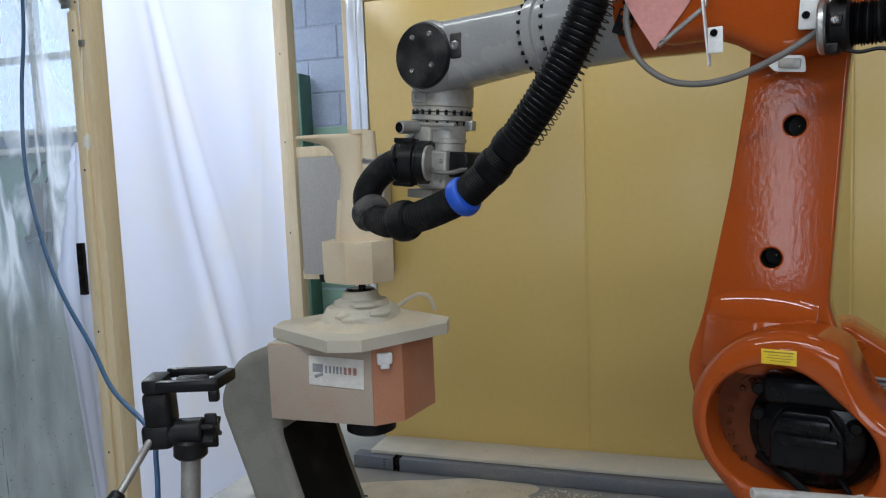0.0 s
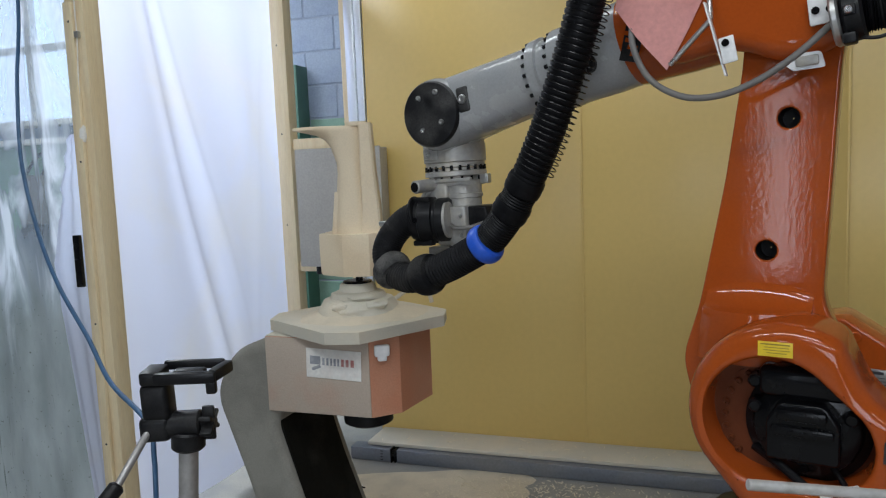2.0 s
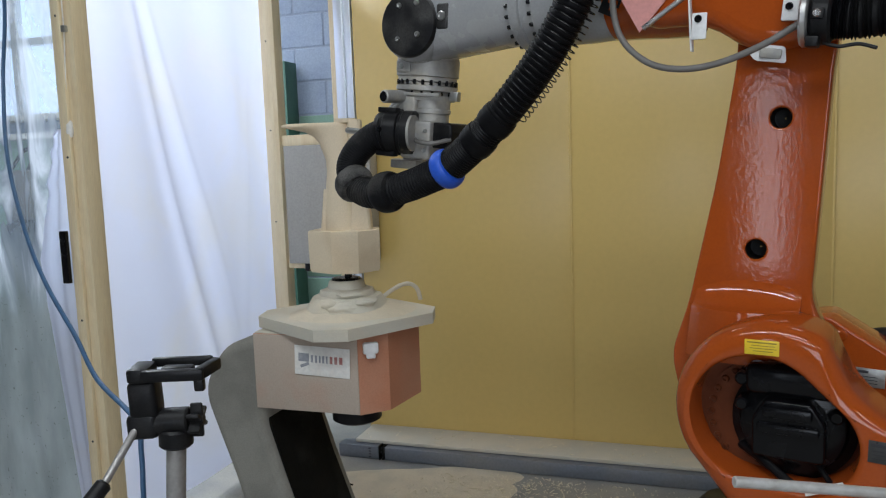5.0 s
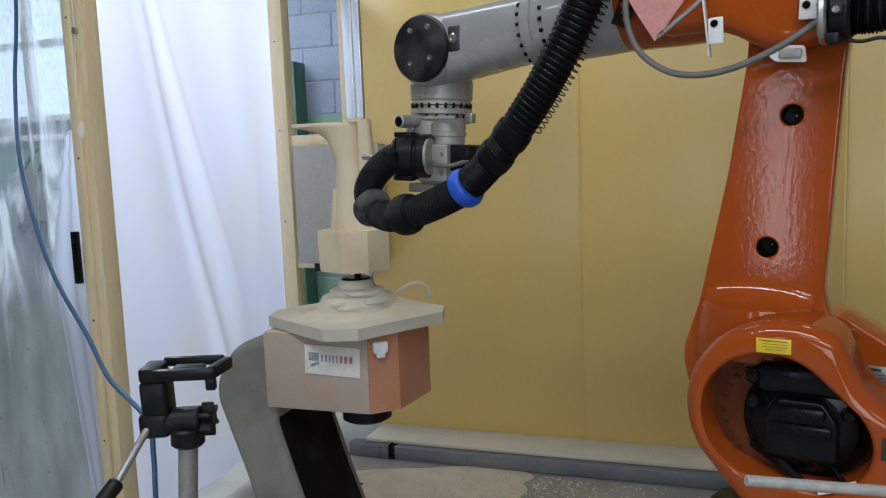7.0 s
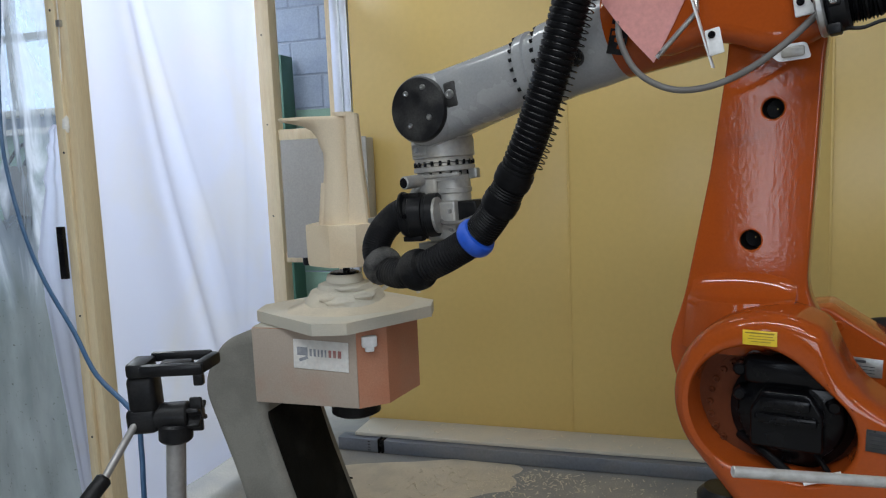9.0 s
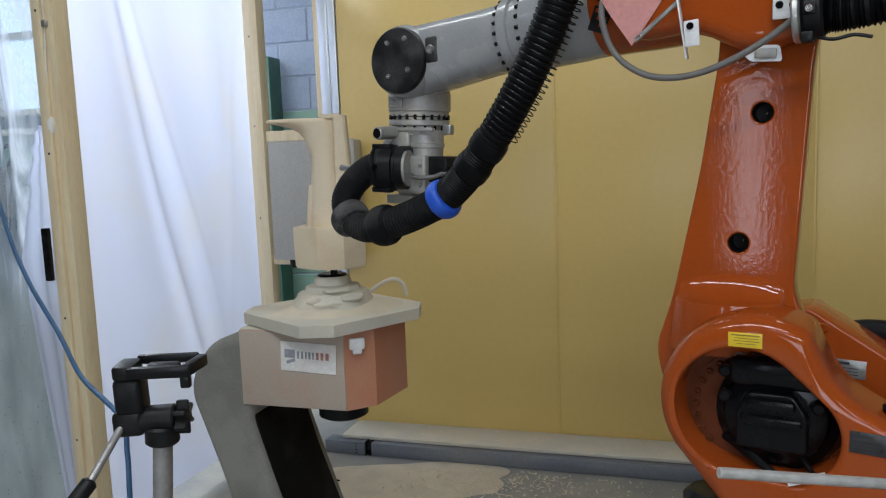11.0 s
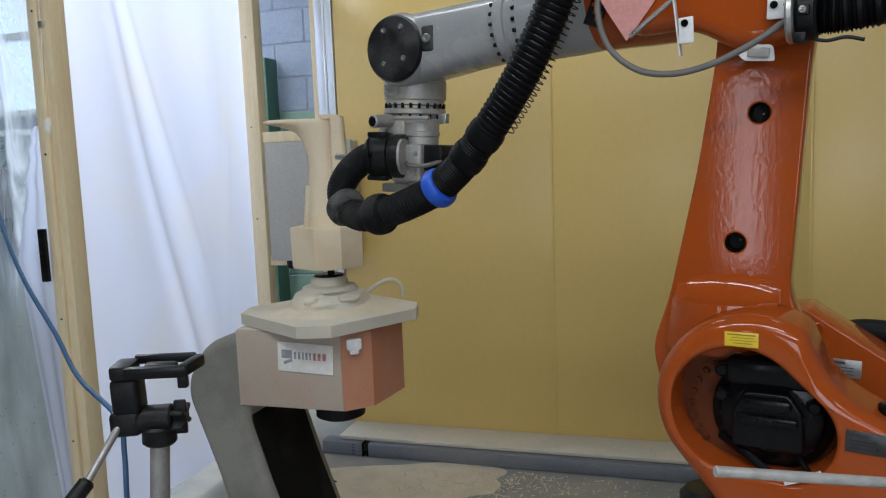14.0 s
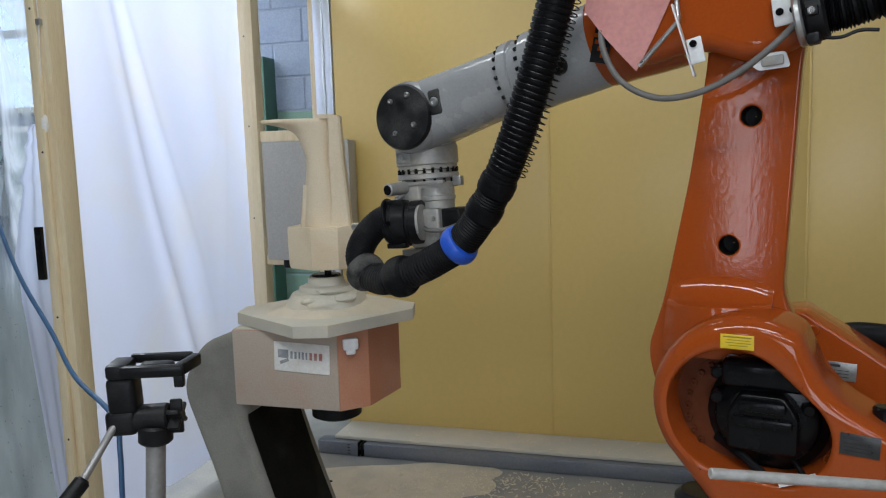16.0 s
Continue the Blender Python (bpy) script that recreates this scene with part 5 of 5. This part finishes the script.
    for k in range(16):
        t = 2 * math.pi * k / 16
        x, y = cx + 0.0605 * math.cos(t), 0.01 + 0.0605 * math.sin(t)
        part("ring_screw", rod((x, y, cz - 0.147), (x, y, cz - 0.138), 0.0030, 8), DARK_METAL, tool_body, ref=ref)
    for dz in (-0.225, -0.268):
        part("case_screw", bolt(pose(cx - 0.056, 0.0915, cz + dz) @ FACE, 0.005, 0.004), STEEL, tool_body, ref=ref)
    part("pipe_elbow", tube(smooth_line([(cx + 0.03, 0.075, cz - 0.165), (cx + 0.044, 0.083, cz - 0.182), (cx + 0.040, 0.086, cz - 0.200)]), 0.008, 12), DUSTY_STEEL, tool_body, ref=ref)
    # dust port
    port = lathe([(0.044, -0.014), (0.049, -0.010), (0.049, 0.012), (0.047, 0.014), (0.047, 0.020), (0.052, 0.022), (0.052, 0.052), (0.049, 0.054), (0.049, 0.062), (0.040, 0.076)], aim((cx - 0.012, 0.085, cz - 0.232), (cx + 0.07, 0.11, cz - 0.234)), 32)
    part("dust_port", port, BLACK, tool_body, "black dust extraction port", ref=ref)
    for dz in (-0.185, -0.281):
        part("clamp_lug", box(0.050, 0.020, 0.012, pose(cx + 0.028, 0.115, cz + dz), 0.003), BLACK, tool_body, ref=ref)
    part("clamp_bolt", bolt(pose(cx + 0.026, 0.150, cz - 0.228) @ FACE, 0.006, 0.005), DARK_METAL, tool_body, ref=ref)
    part("port_ring", lathe([(0.028, -0.003), (0.040, -0.003), (0.040, 0.003), (0.028, 0.003)], aim((cx - 0.030, 0.100, cz - 0.232), (cx + 0.06, 0.122, cz - 0.236)), 32), DUSTY_STEEL, tool_body, "bright clamp ring", ref=ref)
    part("cutter", rod((cx + 0.03, 0.02, cz - 0.244), (0.935, 0.01, cz - 0.242), 0.0075, 16), STEEL, tool_body, "thin steel milling cutter", ref=ref)
    part("spindle_cable", tube(smooth_line([(cx - 0.03, 0.092, cz - 0.245), (cx - 0.05, 0.105, cz - 0.250), (cx - 0.085, 0.10, cz - 0.25), (cx - 0.11, 0.07, cz - 0.240)]), 0.005, 8), GREY_CABLE, tool_body, ref=ref)
    return moving


# ---- dust hose ----
HOSE_START = (0.522, 0.185, 1.158)      # end of the stiff loop at 1.5 s, in robot space
ANCHOR = Vector((0.262, 0.225, 1.625))
ANCHOR_WAY = Vector((-0.20, 0.02, 0.62)).normalized()
STEP = 0.0115


def hose_line(row):
    """The slack part of the hose, from the blue band on the loop to the ring above the forearm, and on."""
    m = loop_pose(row) @ wrist_pose(at_time(1.5)).inverted()
    a = m @ Vector(HOSE_START)
    way = (m.to_3x3() @ Vector((-0.80, 0.06, 0.62))).normalized()
    k = (ANCHOR - a).length * 0.85
    pts = []
    for i in range(81):
        t = i / 80
        pts.append((2 * t ** 3 - 3 * t * t + 1) * a + (t ** 3 - 2 * t * t + t) * k * way + (3 * t * t - 2 * t ** 3) * ANCHOR + (t ** 3 - t * t) * k * ANCHOR_WAY)
    pts += [ANCHOR + ANCHOR_WAY * 0.02 * i for i in range(1, 30)]
    return pts


def stations(row, count):
    """Poses at even steps of length along the slack part."""
    pts = hose_line(row)
    out, i, gone = [], 0, 0.0
    for k in range(count):
        want = k * STEP
        while gone + (pts[i + 1] - pts[i]).length < want:
            gone += (pts[i + 1] - pts[i]).length
            i += 1
        d = pts[i + 1] - pts[i]
        p = pts[i] + d * ((want - gone) / d.length)
        way = (pts[min(i + 3, len(pts) - 1)] - pts[max(i - 3, 0)]).normalized()
        side = Vector((0, 1, 0)).cross(way).normalized()
        out.append(Matrix.Translation(p) @ Matrix((side, way.cross(side), way)).transposed().to_4x4())
    return out


def build_hose():
    hose = thing("dust_hose", ROBOT, "black corrugated dust hose with a blue band and a wire coil", "hose")
    ref = wrist_pose(at_time(1.5))
    line = smooth_line([(0.722, 0.108, 1.220), (0.762, 0.115, 1.208), (0.800, 0.125, 1.175), (0.815, 0.135, 1.135), (0.793, 0.145, 1.098), (0.740, 0.160, 1.082),
                        (0.680, 0.170, 1.092), (0.620, 0.176, 1.112), (0.565, 0.181, 1.136), HOSE_START, (0.495, 0.187, 1.182)], 44)
    n = len(line)
    loop = part("loop", tube(line, lambda f: 0.0322 + (0.0017 if f > 0.62 else 0.0009 if f > 0.42 else 0.0004) * math.sin(f * n * 2 * math.pi / 6), 28), DUSTY_RUBBER, hose, "dusty black hose loop", ref=ref)
    for f, r, w, name, material, lab in ((0.035, 0.0445, 0.006, "end_cuff", RUBBER, "black rubber end ring"), (0.40, 0.0450, 0.022, "joint_cuff", DUSTY_CUFF, "dusty rubber cuff"),
                                    (0.60, 0.0455, 0.024, "joint_cuff", DUSTY_RUBBER, "black rubber cuff"), (0.90, 0.0425, 0.017, "blue_band", BLUE, "bright blue plastic band")):
        i = int(f * (n - 1))
        p, q = line[max(i - 1, 0)], line[min(i + 1, n - 1)]
        part(name, lathe([(0.031, -w), (r * 0.90, -w * 0.86), (r * 0.97, -w * 0.55), (r, -w * 0.2), (r, w * 0.2), (r * 0.97, w * 0.55), (r * 0.90, w * 0.86), (0.031, w)], aim((p + q) / 2, (p + q) / 2 + (q - p)), 32), material, loop, lab, ref=ref)
    # slack part: stiff rings that follow one another
    count = 56
    rings = []
    plain = part("rib", lathe([(0.0305, -0.0085), (0.0312, -0.0052), (0.0332, -0.0035), (0.0340, 0.0), (0.0332, 0.0035), (0.0312, 0.0052), (0.0305, 0.0085)], None, 28, cap=False), RUBBER, hose)
    smooth_ = part("sleeve", lathe([(0.0312, -0.0088), (0.0338, -0.0058), (0.0314, -0.0029), (0.0338, 0.0), (0.0314, 0.0029), (0.0338, 0.0058), (0.0312, 0.0088)], None, 28, cap=False), RUBBER, hose)
    cuff = part("cuff", lathe([(0.031, -0.011), (0.0360, -0.010), (0.0375, 0.0), (0.0360, 0.010), (0.031, 0.011)], None, 28, cap=False), RUBBER, hose)
    turn = tube([(0.0385 * math.cos(2 * math.pi * k / 28) - 0.0055, 0.0375 * math.sin(2 * math.pi * k / 28), 0.006 * math.sin(2 * math.pi * k / 28)) for k in range(29)], 0.0013, 6)
    coil = part("coil_turn", turn, DARK_METAL, None, "dark spring wire")
    used = set()
    for k in range(count):
        kind = cuff if k in (8, 9, 13, 14) else smooth_ if k < 13 else plain
        ob = kind if kind.name not in used else new(kind.name.split(".")[0], kind.data)
        used.add(kind.name)
        ob.parent = hose
        if k > 16:
            c = coil if "coil" not in used else new("coil_turn", coil.data)
            used.add("coil")
            c["label"] = "dark spring wire"
            c.parent = ob
            c.matrix_local = pose(0, 0, 0, 0, 0, 0)
        rings.append(ob)
    return loop, rings


def motions():
    walk(robot_parts["link"], [(r[0], link_pose(r)) for r in WRIST])
    walk(robot_parts["forearm"], [(r[0], fore_pose(r)) for r in WRIST])
    walk(robot_parts["wrist"], [(r[0], wrist_pose(r)) for r in WRIST])
    walk(hose_loop, [(r[0], loop_pose(r)) for r in WRIST])
    spots = [(r[0], stations(r, len(hose_rings))) for r in WRIST]
    for k, ob in enumerate(hose_rings):
        walk(ob, [(t, s[k]) for t, s in spots])


hall_wall = build_shell()
build_window()
build_cell_wall()
build_frame()
build_cloth()
build_cabinet()
build_ledge()
build_floor_dust()
build_table()
build_boot()
build_tripod()
build_loose()
robot_parts = build_robot()
hose_loop, hose_rings = build_hose()
build_hall_pieces(hall_wall)
motions()
